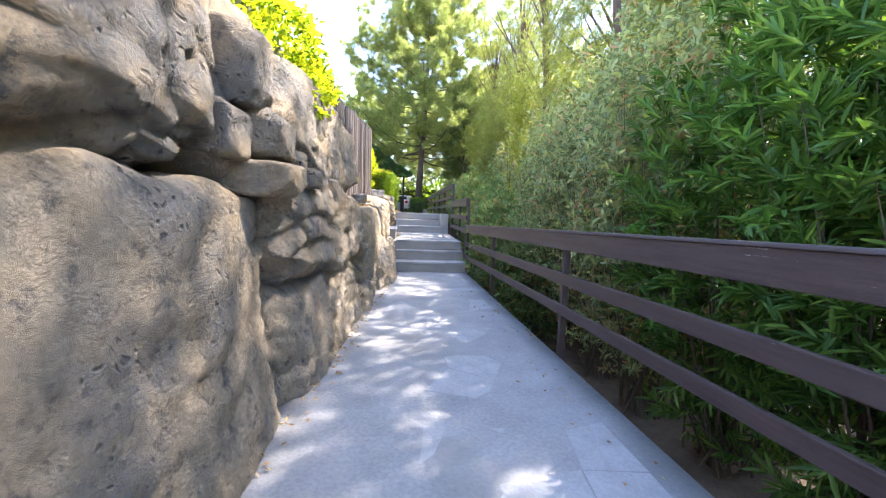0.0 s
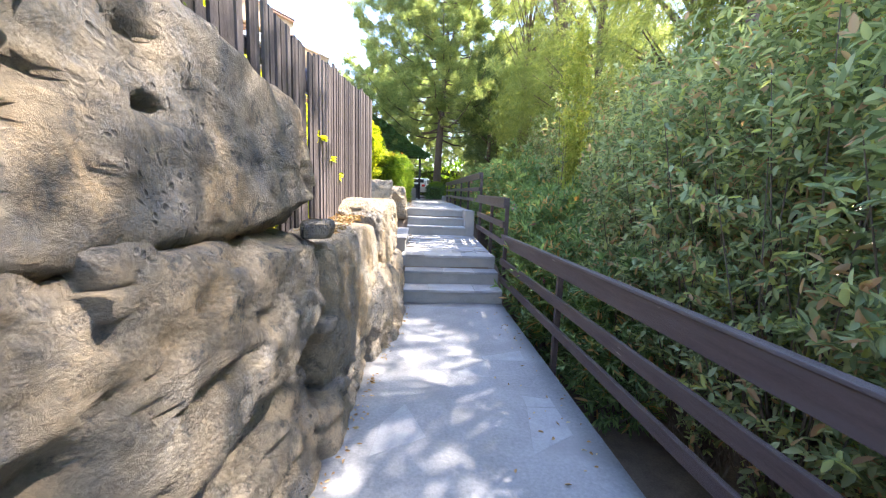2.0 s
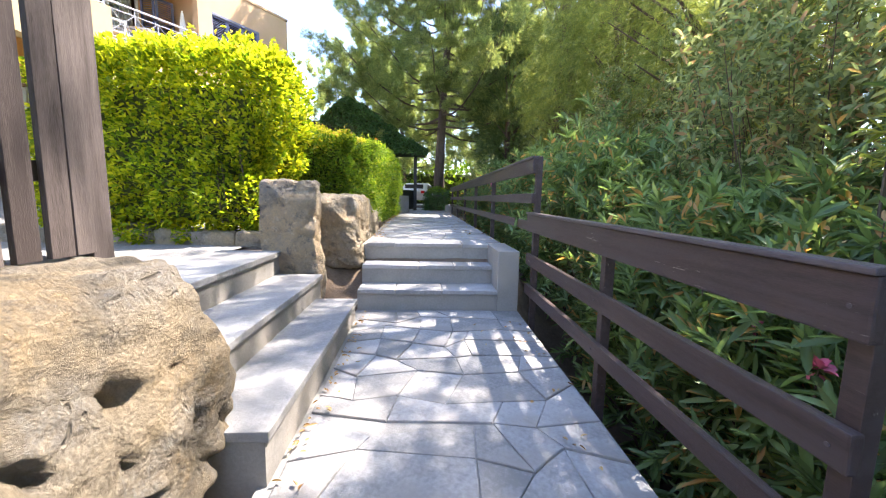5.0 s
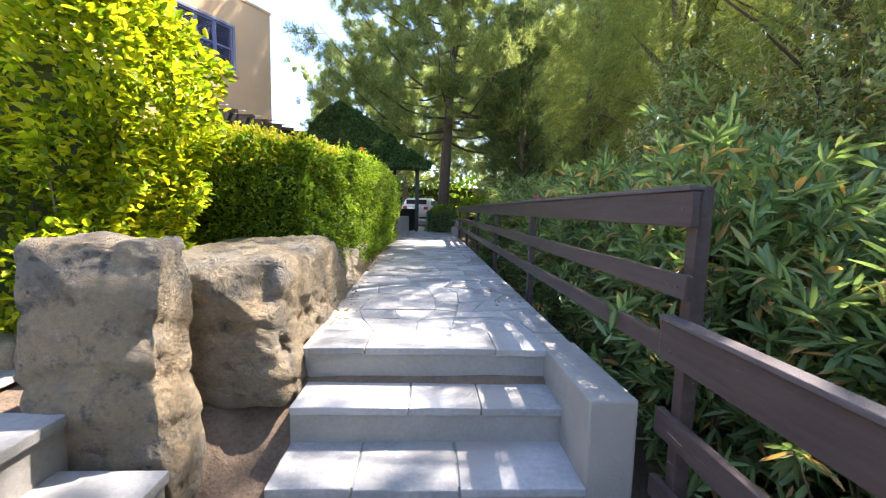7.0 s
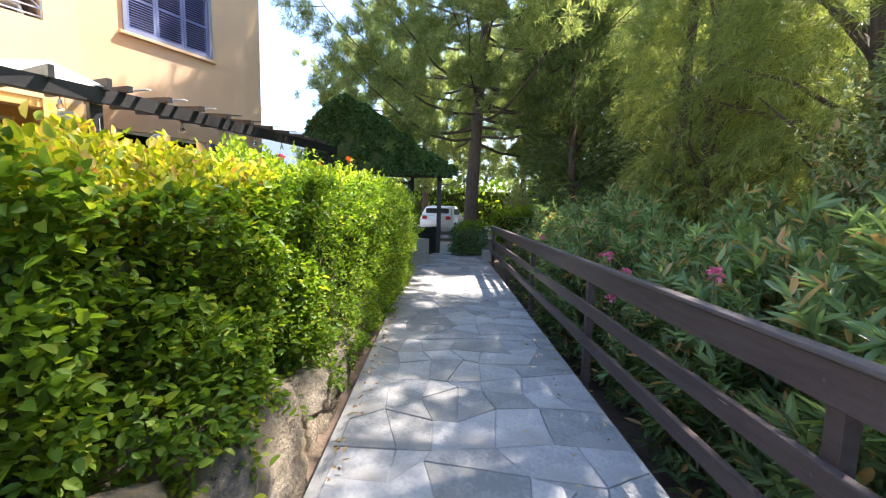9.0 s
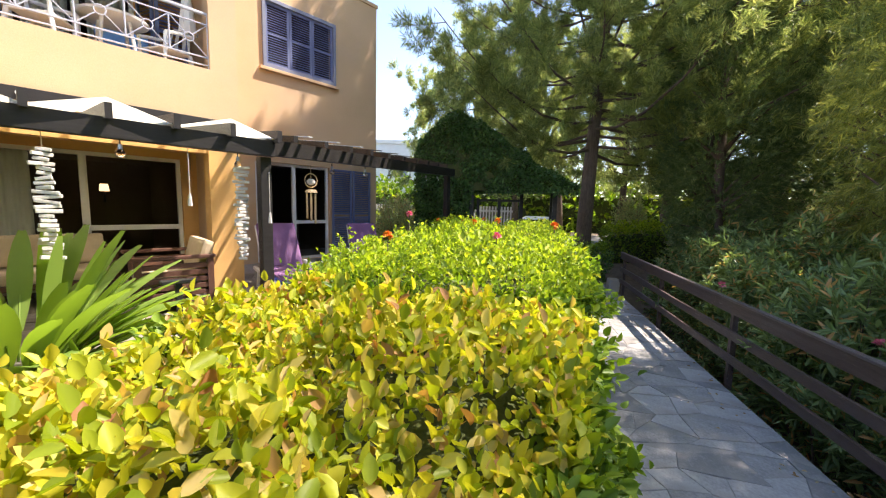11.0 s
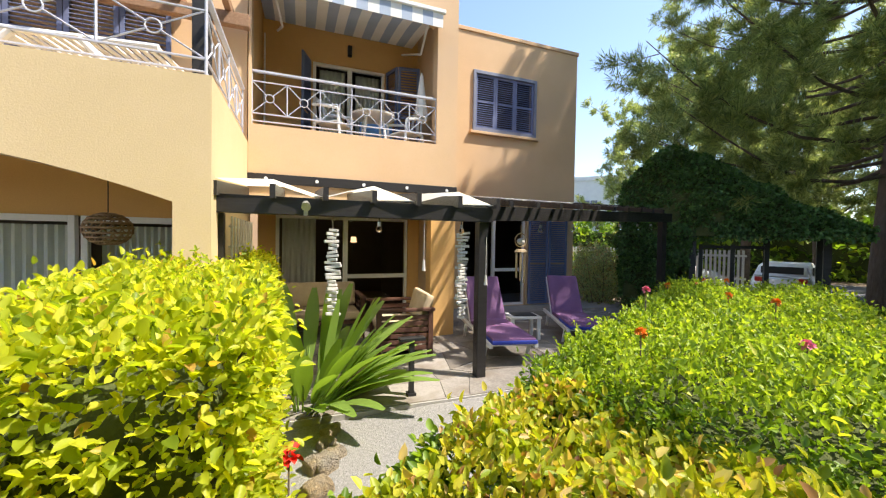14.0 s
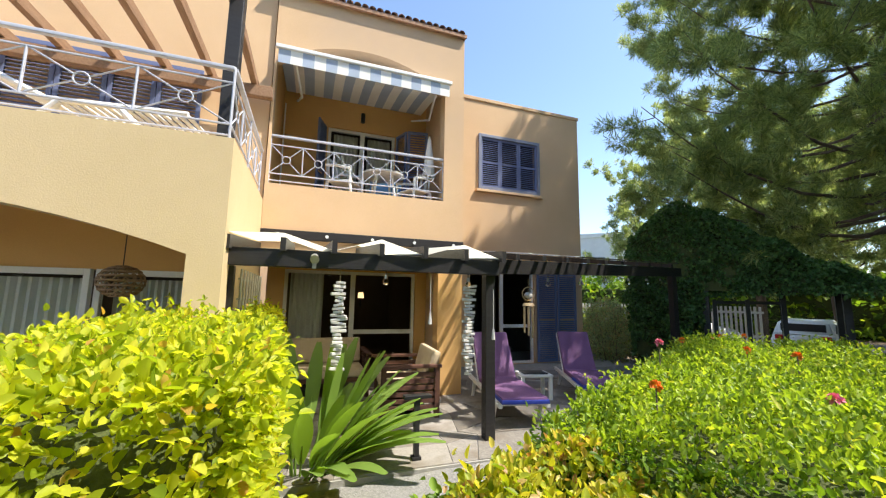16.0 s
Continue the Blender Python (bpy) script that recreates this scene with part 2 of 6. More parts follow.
M_CUSHION = material("beige seat cushion", (0.42, 0.33, 0.22), (0.55, 0.45, 0.32), 0.9, 6, 120, 0.3)
M_CLOTH = leaf_material("sunlit off white shade cloth", [(0, (0.72, 0.70, 0.64)), (1, (0.80, 0.78, 0.72))], 0.5, 0.9, 0.85)
M_CANVAS = material("off white shade cloth", (0.74, 0.72, 0.66), (0.84, 0.82, 0.77), 0.9, 3, 150, 0.2)
M_AWNBLUE = material("pale blue awning stripe", (0.34, 0.40, 0.50), (0.42, 0.48, 0.58), 0.9, 3, 150, 0.1)
M_CURTAIN = material("pale curtain", (0.55, 0.52, 0.46), (0.70, 0.67, 0.60), 0.9, 3, 60, 0.3, stretch=(16, 16, 0.4))
M_DARKROOM = material("room wall darkened for indoor shade", (0.09, 0.07, 0.05), (0.14, 0.11, 0.08), 0.9, 2, 30, 0.1)
M_BARK = material("brown tree bark", (0.085, 0.058, 0.042), (0.20, 0.145, 0.11), 0.95, 5, 30, 1.0, stretch=(5, 5, 1))
M_TWIG = material("grey brown twigs", (0.10, 0.075, 0.05), (0.22, 0.17, 0.12), 0.95, 6, 50, 0.6)
M_METAL = material("grey metal", (0.35, 0.35, 0.35), (0.5, 0.5, 0.5), 0.35, 8, 60, 0.05, metal=0.8)
M_BLACK = material("black plastic", (0.012, 0.012, 0.013), (0.025, 0.025, 0.027), 0.4, 8, 60, 0.05)
M_DRIFT = material("pale driftwood", (0.42, 0.40, 0.37), (0.62, 0.60, 0.56), 0.85, 8, 60, 0.3, per="island")
M_BAMBOO = material("tan bamboo", (0.42, 0.29, 0.15), (0.56, 0.42, 0.24), 0.6, 8, 60, 0.1)
M_WICKER = material("brown wicker", (0.22, 0.13, 0.07), (0.42, 0.28, 0.17), 0.8, 12, 80, 0.4)
M_CARWHITE = material("white car paint", (0.72, 0.72, 0.72), (0.80, 0.80, 0.80), 0.25, 2, 20, 0.0)
M_TYRE = material("black rubber", (0.015, 0.015, 0.015), (0.03, 0.03, 0.03), 0.85, 8, 60, 0.1)
M_RED = material("red lamp plastic", (0.4, 0.02, 0.02), (0.5, 0.03, 0.03), 0.3, 3, 20, 0.0)
M_ORANGEFLOWER = material("orange petals", (0.75, 0.16, 0.01), (0.85, 0.28, 0.02), 0.6, 30, 100, 0.0)
M_REDFLOWER = material("red petals", (0.65, 0.015, 0.01), (0.8, 0.04, 0.02), 0.6, 30, 100, 0.0)
M_PINKFLOWER = material("pink petals", (0.75, 0.12, 0.22), (0.85, 0.28, 0.38), 0.6, 30, 100, 0.0)
M_GLASS = glass_material("window glass")
M_BULB = glass_material("clear bulb glass", (0.95, 0.95, 0.95))
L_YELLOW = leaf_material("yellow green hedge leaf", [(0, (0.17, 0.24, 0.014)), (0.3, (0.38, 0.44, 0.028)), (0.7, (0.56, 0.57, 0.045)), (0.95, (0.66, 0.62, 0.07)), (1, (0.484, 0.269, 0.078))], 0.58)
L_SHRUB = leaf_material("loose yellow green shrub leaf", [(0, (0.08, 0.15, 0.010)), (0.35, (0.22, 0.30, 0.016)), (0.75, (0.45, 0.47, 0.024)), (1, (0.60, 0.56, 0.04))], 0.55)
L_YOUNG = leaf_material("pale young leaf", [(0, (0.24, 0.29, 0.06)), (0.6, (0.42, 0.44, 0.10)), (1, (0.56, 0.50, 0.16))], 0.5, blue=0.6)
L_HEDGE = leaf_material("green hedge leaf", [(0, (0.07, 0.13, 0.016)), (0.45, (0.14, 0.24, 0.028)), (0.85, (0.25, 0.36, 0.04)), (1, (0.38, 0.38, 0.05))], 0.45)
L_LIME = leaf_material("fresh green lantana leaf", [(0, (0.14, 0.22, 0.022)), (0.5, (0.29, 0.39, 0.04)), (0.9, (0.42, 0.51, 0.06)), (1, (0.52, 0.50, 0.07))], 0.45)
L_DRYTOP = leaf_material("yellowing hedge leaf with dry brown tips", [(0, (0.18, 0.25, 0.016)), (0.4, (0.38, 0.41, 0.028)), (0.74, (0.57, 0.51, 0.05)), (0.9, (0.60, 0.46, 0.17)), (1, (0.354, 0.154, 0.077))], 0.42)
L_OLEANDER = leaf_material("blue green oleander leaf", [(0, (0.10, 0.15, 0.06)), (0.5, (0.19, 0.28, 0.12)), (0.90, (0.31, 0.42, 0.18)), (0.93, (0.55, 0.33, 0.14)), (1, (0.60, 0.36, 0.16))], 0.4, 0.36, blue=0.5)
L_WILLOW = leaf_material("bright green long leaf", [(0, (0.055, 0.135, 0.03)), (0.6, (0.12, 0.24, 0.05)), (1, (0.22, 0.36, 0.08))], 0.36, 0.42, blue=0.5)
L_GREY = leaf_material("grey green shrub leaf", [(0, (0.13, 0.17, 0.075)), (0.4, (0.30, 0.36, 0.18)), (0.7, (0.46, 0.50, 0.28)), (0.88, (0.50, 0.52, 0.16)), (0.91, (0.46, 0.27, 0.15)), (1, (0.56, 0.38, 0.23))], 0.45, blue=0.7)
L_FEATHER = leaf_material("soft feathery foliage", [(0, (0.127, 0.160, 0.046)), (0.55, (0.230, 0.275, 0.078)), (1, (0.391, 0.396, 0.104))], 0.48, blue=0.7)
L_PINE = leaf_material("pine needles", [(0, (0.15, 0.20, 0.075)), (0.6, (0.30, 0.36, 0.13)), (1, (0.50, 0.52, 0.19))], 0.45, blue=0.7)
L_CYPRESS = leaf_material("dark cypress foliage", [(0, (0.075, 0.12, 0.045)), (0.7, (0.16, 0.23, 0.09)), (1, (0.28, 0.34, 0.13))], 0.32, blue=0.6)
L_IVY = leaf_material("dark ivy leaf", [(0, (0.045, 0.10, 0.028)), (0.7, (0.09, 0.19, 0.055)), (1, (0.17, 0.29, 0.09))], 0.2, 0.33)
L_STRAP = leaf_material("broad blue green strap leaf", [(0, (0.11, 0.20, 0.045)), (0.5, (0.23, 0.34, 0.07)), (1, (0.50, 0.56, 0.12))], 0.42, 0.5)
L_LITTER = leaf_material("dry fallen leaf", [(0, (0.25, 0.13, 0.05)), (0.6, (0.42, 0.26, 0.12)), (1, (0.52, 0.40, 0.22))], 0.1, 0.8)


# ---- mesh helpers ----
def part(name, bm, mat, parent=None, label="", smooth=False, kind=""):
    """Links a bmesh as one mesh object under a thing or a part."""
    me = bpy.data.meshes.new(name)
    if smooth:
        for f in bm.faces:
            f.smooth = True
    bm.to_mesh(me)
    bm.free()
    me.materials.append(mat)
    ob = new(name, me)
    ob.parent = parent
    tagged(ob, label, kind=kind)
    return ob


def thing(name, m, label, category, group="", kind=""):
    ob = new(name)
    ob.empty_display_size = 0.1
    ob.matrix_world = m
    return tagged(ob, label, category, group, kind)


def box(bm, x0, x1, y0, y1, z0, z1, m=None, bevel=0.0):
    made = bmesh.ops.create_cube(bm, size=1)["verts"]
    t = Matrix.Translation(((x0 + x1) / 2, (y0 + y1) / 2, (z0 + z1) / 2)) @ Matrix.Diagonal((abs(x1 - x0), abs(y1 - y0), abs(z1 - z0), 1))
    bmesh.ops.transform(bm, matrix=(m @ t) if m else t, verts=made)
    if bevel:
        edges = list({e for v in made for e in v.link_edges})
        bmesh.ops.bevel(bm, geom=edges, offset=bevel, segments=2, profile=0.6, affect="EDGES")
    return bm


def slab(*a, m=None, bevel=0.0):
    return box(bmesh.new(), *a, m=m, bevel=bevel)


def rod(bm, a, b, r0, r1=None, sides=8, caps=True):
    a, b = Vector(a), Vector(b)
    m = Matrix.Translation((a + b) / 2) @ (b - a).to_track_quat("Z", "Y").to_matrix().to_4x4()
    bmesh.ops.create_cone(bm, cap_ends=caps, segments=sides, radius1=r0, radius2=r0 if r1 is None else r1, depth=(b - a).length, matrix=m)
    return bm


def stick(*a, **k):
    return rod(bmesh.new(), *a, **k)


def tube(points, radii, sides=7):
    """A bent tapering limb through points."""
    bm = bmesh.new()
    rings = []
    for i, (p, r) in enumerate(zip(points, radii)):
        d = Vector(points[min(i + 1, len(points) - 1)]) - Vector(points[max(i - 1, 0)])
        q = d.to_track_quat("Z", "Y")
        rings.append([bm.verts.new(Vector(p) + q @ Vector((r * math.cos(6.2832 * k / sides), r * math.sin(6.2832 * k / sides), 0))) for k in range(sides)])
    for a, b in zip(rings, rings[1:]):
        for k in range(sides):
            bm.faces.new((a[k], a[(k + 1) % sides], b[(k + 1) % sides], b[k]))
    bm.faces.new(rings[0][::-1])
    bm.faces.new(rings[-1])
    return bm


def leaf_cloud(name, pts, dirs, length, width, mat, parent, rng, fold=0.3, droop=0.15, label="", fine=False):
    """Many folded leaves as one mesh: pts and dirs (n, 3), length and width per leaf."""
    n = len(pts)
    length = np.broadcast_to(length, n)[:, None]
    width = np.broadcast_to(width, n)[:, None]
    d = dirs / (np.linalg.norm(dirs, axis=1, keepdims=True) + 1e-9)
    r = rng.normal(size=(n, 3)) * 0.5 + np.array((0, 0, 1.0))
    s = np.cross(d, r)
    s /= np.linalg.norm(s, axis=1, keepdims=True) + 1e-9
    u = np.cross(s, d)
    if fine:
        outline, ring = ((0, 0, 0), (0.5, 0.5, 1), (0, 1, 0), (-0.5, 0.5, 1)), (0, 1, 2, 3)
        sides, polys = 4, 1
    else:
        outline = ((0, 0, 0), (0.34, 0.16, 0.7), (0.5, 0.45, 1), (0.34, 0.78, 0.7), (0, 1, 0), (-0.34, 0.78, 0.7), (-0.5, 0.45, 1), (-0.34, 0.16, 0.7))
        ring, sides, polys = (0, 1, 2, 3, 4, 0, 4, 5, 6, 7), 5, 2
    rows = [pts + s * width * a + d * length * b + u * (width * fold * c - length * droop * b * b) for a, b, c in outline]
    v = np.stack(rows, 1).reshape(-1, 3).astype(np.float32)
    base = np.arange(n, dtype=np.int32)[:, None] * len(outline)
    loops = (base + np.array(ring, dtype=np.int32)).reshape(-1)
    me = bpy.data.meshes.new(name)
    me.vertices.add(len(v))
    me.vertices.foreach_set("co", v.reshape(-1))
    me.loops.add(len(loops))
    me.loops.foreach_set("vertex_index", loops)
    me.polygons.add(n * polys)
    me.polygons.foreach_set("loop_start", np.arange(n * polys, dtype=np.int32) * sides)
    me.update(calc_edges=True)
    me.materials.append(mat)
    ob = new(name, me)
    ob.parent = parent
    return tagged(ob, label, kind="stuff")


def wobble(bm, amount, scale, seed=0.0):
    for v in bm.verts:
        p = v.co * scale + Vector((seed, seed * 1.7, seed * 0.3))
        v.co += noise.noise_vector(p) * amount + noise.noise_vector(p * 2.7) * amount * 0.4
    return bm


def boulder(name, x0, x1, y0, y1, z0, z1, seed, mat, label, lean=0.0, cuts=31, rough=0.07, group="boulders of the wall", cat="boulder", skew=0.0, bed=0.0, broken=1.0):
    """A quarried limestone block: split faces, broken corners, bedding ledges, pits. bed: how far the bedding dips along y."""
    bm = bmesh.new()
    bmesh.ops.create_cube(bm, size=2)
    bmesh.ops.subdivide_edges(bm, edges=bm.edges[:], cuts=cuts, use_grid_fill=True)
    sx, sy, sz = (x1 - x0) / 2, (y1 - y0) / 2, (z1 - z0) / 2
    rc = random.Random(int(seed * 7))
    splits = []
    for k in range(18):
        d = Vector((rc.uniform(-1, 1), rc.uniform(-1, 1), rc.uniform(-1, 1)))
        d = Vector((d.x / sx, d.y / sy, d.z / sz)).normalized()
        far = max(abs(d.x) * sx, abs(d.y) * sy, abs(d.z) * sz) * 0.12 + (abs(d.x) * sx + abs(d.y) * sy + abs(d.z) * sz) * 0.88
        splits.append((d, far * rc.uniform(0.79, 0.97)))
    s = Vector((seed * 3.1, seed * 1.3, seed * 5.7))
    small = min(1.0, min(sx, sy, sz) / 0.4)
    for v in bm.verts:
        p = v.co.copy()
        k = (abs(p.x) ** 9 + abs(p.y) ** 9 + abs(p.z) ** 9) ** (1 / 9)
        p = p / k
        q = Vector((p.x * sx, p.y * sy, p.z * sz))
        q += noise.noise_vector(q * 0.9 + s) * rough * 0.9
        for d, far in splits:
            over = q.dot(d) - far
            if over > 0:
                q -= d * over * 0.97
        nrm = p.normalized()
        near, spots = noise.voronoi(Vector((q.x * 1.7, q.y * 1.7, q.z * 2.6)) + noise.noise_vector(q * 2.0 + s) * 0.5 + s)
        chunk = noise.noise(spots[0] * 7.3) * 0.06 * broken
        seam = max(0.0, 0.11 - (near[1] - near[0])) * 0.22 * broken
        layer = q.z * 3.4 - bed * q.y * 3.4 + 1.1 * noise.noise(q * 1.1 + s)
        ledge = (layer % 1.0) ** 3 * 0.05 * broken * max(0.0, min(1.0, 0.5 + 2.2 * noise.noise(q * 0.8 - s)))
        pit = max(0.0, noise.noise(q * 9 + s) - 0.22) * 0.17 * max(0.0, min(1.0, 0.4 + 2 * noise.noise(q * 1.3 + s * 2)))
        ridge = 1.0 - abs(noise.noise(q * 3.3 + s)) * 2
        grain = noise.noise(q * 24 + s) * 0.010 + noise.noise(q * 12 + s) * 0.017 + ridge * 0.022
        q += noise.noise_vector(q * 2.6 + s) * rough * 0.3 + nrm * small * (chunk - seam - ledge - pit + grain)
        q.x += skew * q.y - lean * (q.z + sz)
        v.co = q
    for f in bm.faces:
        f.smooth = True
    ob = part(name, bm, mat)
    ob.matrix_world = Matrix.Translation(((x0 + x1) / 2, (y0 + y1) / 2, (z0 + z1) / 2))
    return tagged(ob, label, cat, group)


# ---- ground and path ----
def path_z(y):
    if y < 4.45:
        return -0.05
    if y < 5.2:
        return -0.05 + 0.67 * (y - 4.45) / 0.75
    if y < 8.0:
        return 0.62 + 0.08 * (y - 5.2) / 2.8
    if y < 8.65:
        return 0.70 + 0.62 * (y - 8.0) / 0.65
    return 1.32 + 0.08 * min(1.0, (y - 8.65) / 3)


def path_left(y):
    if y < 4.4:
        return -0.12 - 0.1 * (4.4 - max(y, -3)) if y > 1 else -0.46 - 0.1 * (1 - max(y, -4))
    if y < 8.6:
        return -0.16
    return -0.2 - 0.03 * max(0.0, min(y, 24) - 9)


def smooth01(a, b, v):
    t = max(0.0, min(1.0, (v - a) / (b - a)))
    return t * t * (3 - 2 * t)


def ground_z(x, y):
    far = smooth01(19, 24, y)
    pz = path_z(y) - 0.16
    if x > 1.45:
        z = pz - 0.75 * smooth01(1.5, 2.0, x) + 0.5 * smooth01(3, 8, x)
    elif x > path_left(y) - 0.12:
        z = pz
    else:
        terrace = 1.28 + 0.62 * smooth01(8.6, 11.5, y) + 0.04 * smooth01(11.5, 13, y)
        k = smooth01(path_left(y) - 0.12, path_left(y) - 0.75, x)
        if 5.3 < y < 8.1:
            k = smooth01(-1.25, -1.48, x)
        z = pz + (terrace - pz) * k
        if -9 > x:
            z = terrace
    return z * (1 - far) + (1.33 if -1.2 < x < 1.5 else 1.45) * far


def axis_steps(inner0, inner1, step, reach):
    a = list(np.arange(inner0, inner1 + 1e-6, step))
    g, d = [], step
    p = inner1
    while p < reach:
        d *= 1.5
        p += d
        g.append(p)
    h, d, p = [], step, inner0
    while p > -reach:
        d *= 1.5
        p -= d
        h.append(p)
    return h[::-1] + a + g


bm = bmesh.new()
xs, ys = axis_steps(-9, 9, 0.22, 600), axis_steps(-7, 27, 0.22, 600)
grid = [[bm.verts.new((x, y, ground_z(x, y) + 0.025 * noise.noise(Vector((x, y, 0)) * 1.7))) for x in xs] for y in ys]
for r0, r1 in zip(grid, grid[1:]):
    for i in range(len(xs) - 1):
        bm.faces.new((r0[i], r0[i + 1], r1[i + 1], r1[i]))
tagged(part("ground", bm, M_SOIL, smooth=True), "brown dry soil with leaf litter", "ground", kind="structure")


def strip(y0, y1, step, z0, z1, left_extra=0.0, thick=0.15, right=1.5):
    """A strip of path between its left edge and its right edge."""
    bm = bmesh.new()
    n = max(2, int((y1 - y0) / step))
    top, low = [], []
    for i in range(n + 1):
        y = y0 + (y1 - y0) * i / n
        z = z0 + (z1 - z0) * i / n
        row = [path_left(y) - left_extra + (right - path_left(y) + left_extra) * k / 8 for k in range(9)]
        top.append([bm.verts.new((x, y, z + 0.004 * noise.noise(Vector((x, y, 3)) * 2))) for x in row])
        low.append([bm.verts.new((row[0], y, z - thick)), bm.verts.new((row[-1], y, z - thick))])
    for a, b, la, lb in zip(top, top[1:], low, low[1:]):
        for k in range(8):
            bm.faces.new((a[k], a[k + 1], b[k + 1], b[k]))
        bm.faces.new((a[0], b[0], lb[0], la[0]))
        bm.faces.new((a[8], la[1], lb[1], b[8]))
    bm.faces.new([*top[0][::-1], low[0][0], low[0][1]])
    bm.faces.new([*top[-1], low[-1][1], low[-1][0]])
    return bm


lower = tagged(part("path_lower", strip(-9, 4.46, 0.3, -0.05, -0.05, 0.1, 0.3), M_CONC, smooth=True), "smooth pale grey concrete path with faint stone patches", "path", kind="structure")
landing = tagged(part("path_landing", strip(5.22, 8.02, 0.3, 0.60, 0.68, 0.05, 0.5), M_JOINT), "landing paved with irregular grey flagstones", "path", kind="structure")
upper = tagged(part("path_upper", strip(8.67, 25, 0.4, 1.30, 1.38, 0.05, 0.6), M_JOINT), "upper path paved with irregular grey flagstones", "path", kind="structure")


rt = random.Random(21)


def steps(name, spec, label):
    st = thing(name, Matrix.Translation((0, 0, 0)), label, "steps", kind="structure")
    for x0, x1, y0, y1, z0, z1 in spec:
        b = slab(x0, x1, y0, y1, z0, z1 - 0.045)
        part("riser", wobble(b, 0.004, 3, y0), M_RISER, st)
        cuts = [x0] + sorted(x0 + (x1 - x0) * (k + rt.uniform(-0.38, 0.38)) / 3 for k in range(1, 3)) + [x1]
        for a, c in zip(cuts, cuts[1:]):
            b = slab(a + 0.004, c - 0.004, y0 - 0.02 - rt.uniform(0, 0.012), y1, z1 - 0.045, z1, bevel=0.008)
            bmesh.ops.subdivide_edges(b, edges=[e for e in b.edges if e.calc_length() > 0.2], cuts=3)
            part("tread_stone", wobble(b, 0.006, 6, a * 9 + y0), M_TREAD, st)
        bed = slab(x0, x1, y0 + 0.004, y1, z1 - 0.045, z1 - 0.012)
        part("mortar_bed", bed, M_JOINT, st)
    return st


steps("stairs_lower", [(-0.14, 1.5, 4.45, 4.90, -0.3, 0.175), (-0.14, 1.5, 4.86, 5.26, -0.1, 0.40), (-0.14, 1.5, 5.20, 5.50, 0.0, 0.627)], "three pale concrete steps with worn treads")
steps("stairs_upper", [(-0.2, 1.28, 8.0, 8.4, 0.4, 0.905), (-0.2, 1.28, 8.33, 8.72, 0.6, 1.11), (-0.2, 1.28, 8.65, 8.98, 0.8, 1.322)], "three pale stone steps beside a concrete block")
part("stair_cheek", wobble(slab(1.27, 1.5, 7.98, 8.75, 0.4, 1.325, bevel=0.012), 0.004, 4), M_RISER, bpy.data.objects["stairs_upper"], "plain concrete cheek block")
side = thing("stairs_side", Matrix.Translation((0, 0, 0)), "three low concrete steps up to the gravel terrace", "steps", kind="structure")
for x0, x1, y0, y1, z0, z1 in ((-0.56, -0.17, 5.62, 7.72, 0.3, 0.88), (-0.98, -0.54, 5.75, 7.86, 0.5, 1.09), (-1.56, -0.95, 6.0, 7.9, 0.6, 1.315)):
    part("riser", slab(x0, x1, y0, y1, z0, z1 - 0.05), M_RISER, side)
    part("tread", slab(x0 - 0.02, x1 + 0.025, y0 - 0.02, y1, z1 - 0.05, z1, bevel=0.008), M_CONC, side)

bm = bmesh.new()
gx = np.arange(-6.6, -1.4, 0.12)
gy = np.arange(5.6, 15.2, 0.12)
gv = [[bm.verts.new((x, y, ground_z(min(x, -1.6), y) + 0.025 + 0.012 * noise.noise(Vector((x, y, 1)) * 9))) for x in gx] for y in gy]
for a, b in zip(gv, gv[1:]):
    for i in range(len(gx) - 1):
        bm.faces.new((a[i], a[i + 1], b[i + 1], b[i]))
tagged(part("gravel_terrace", bm, M_GRAVEL, smooth=True), "pale grey gravel on the terrace", "gravel", kind="structure")
PATIO = 1.988


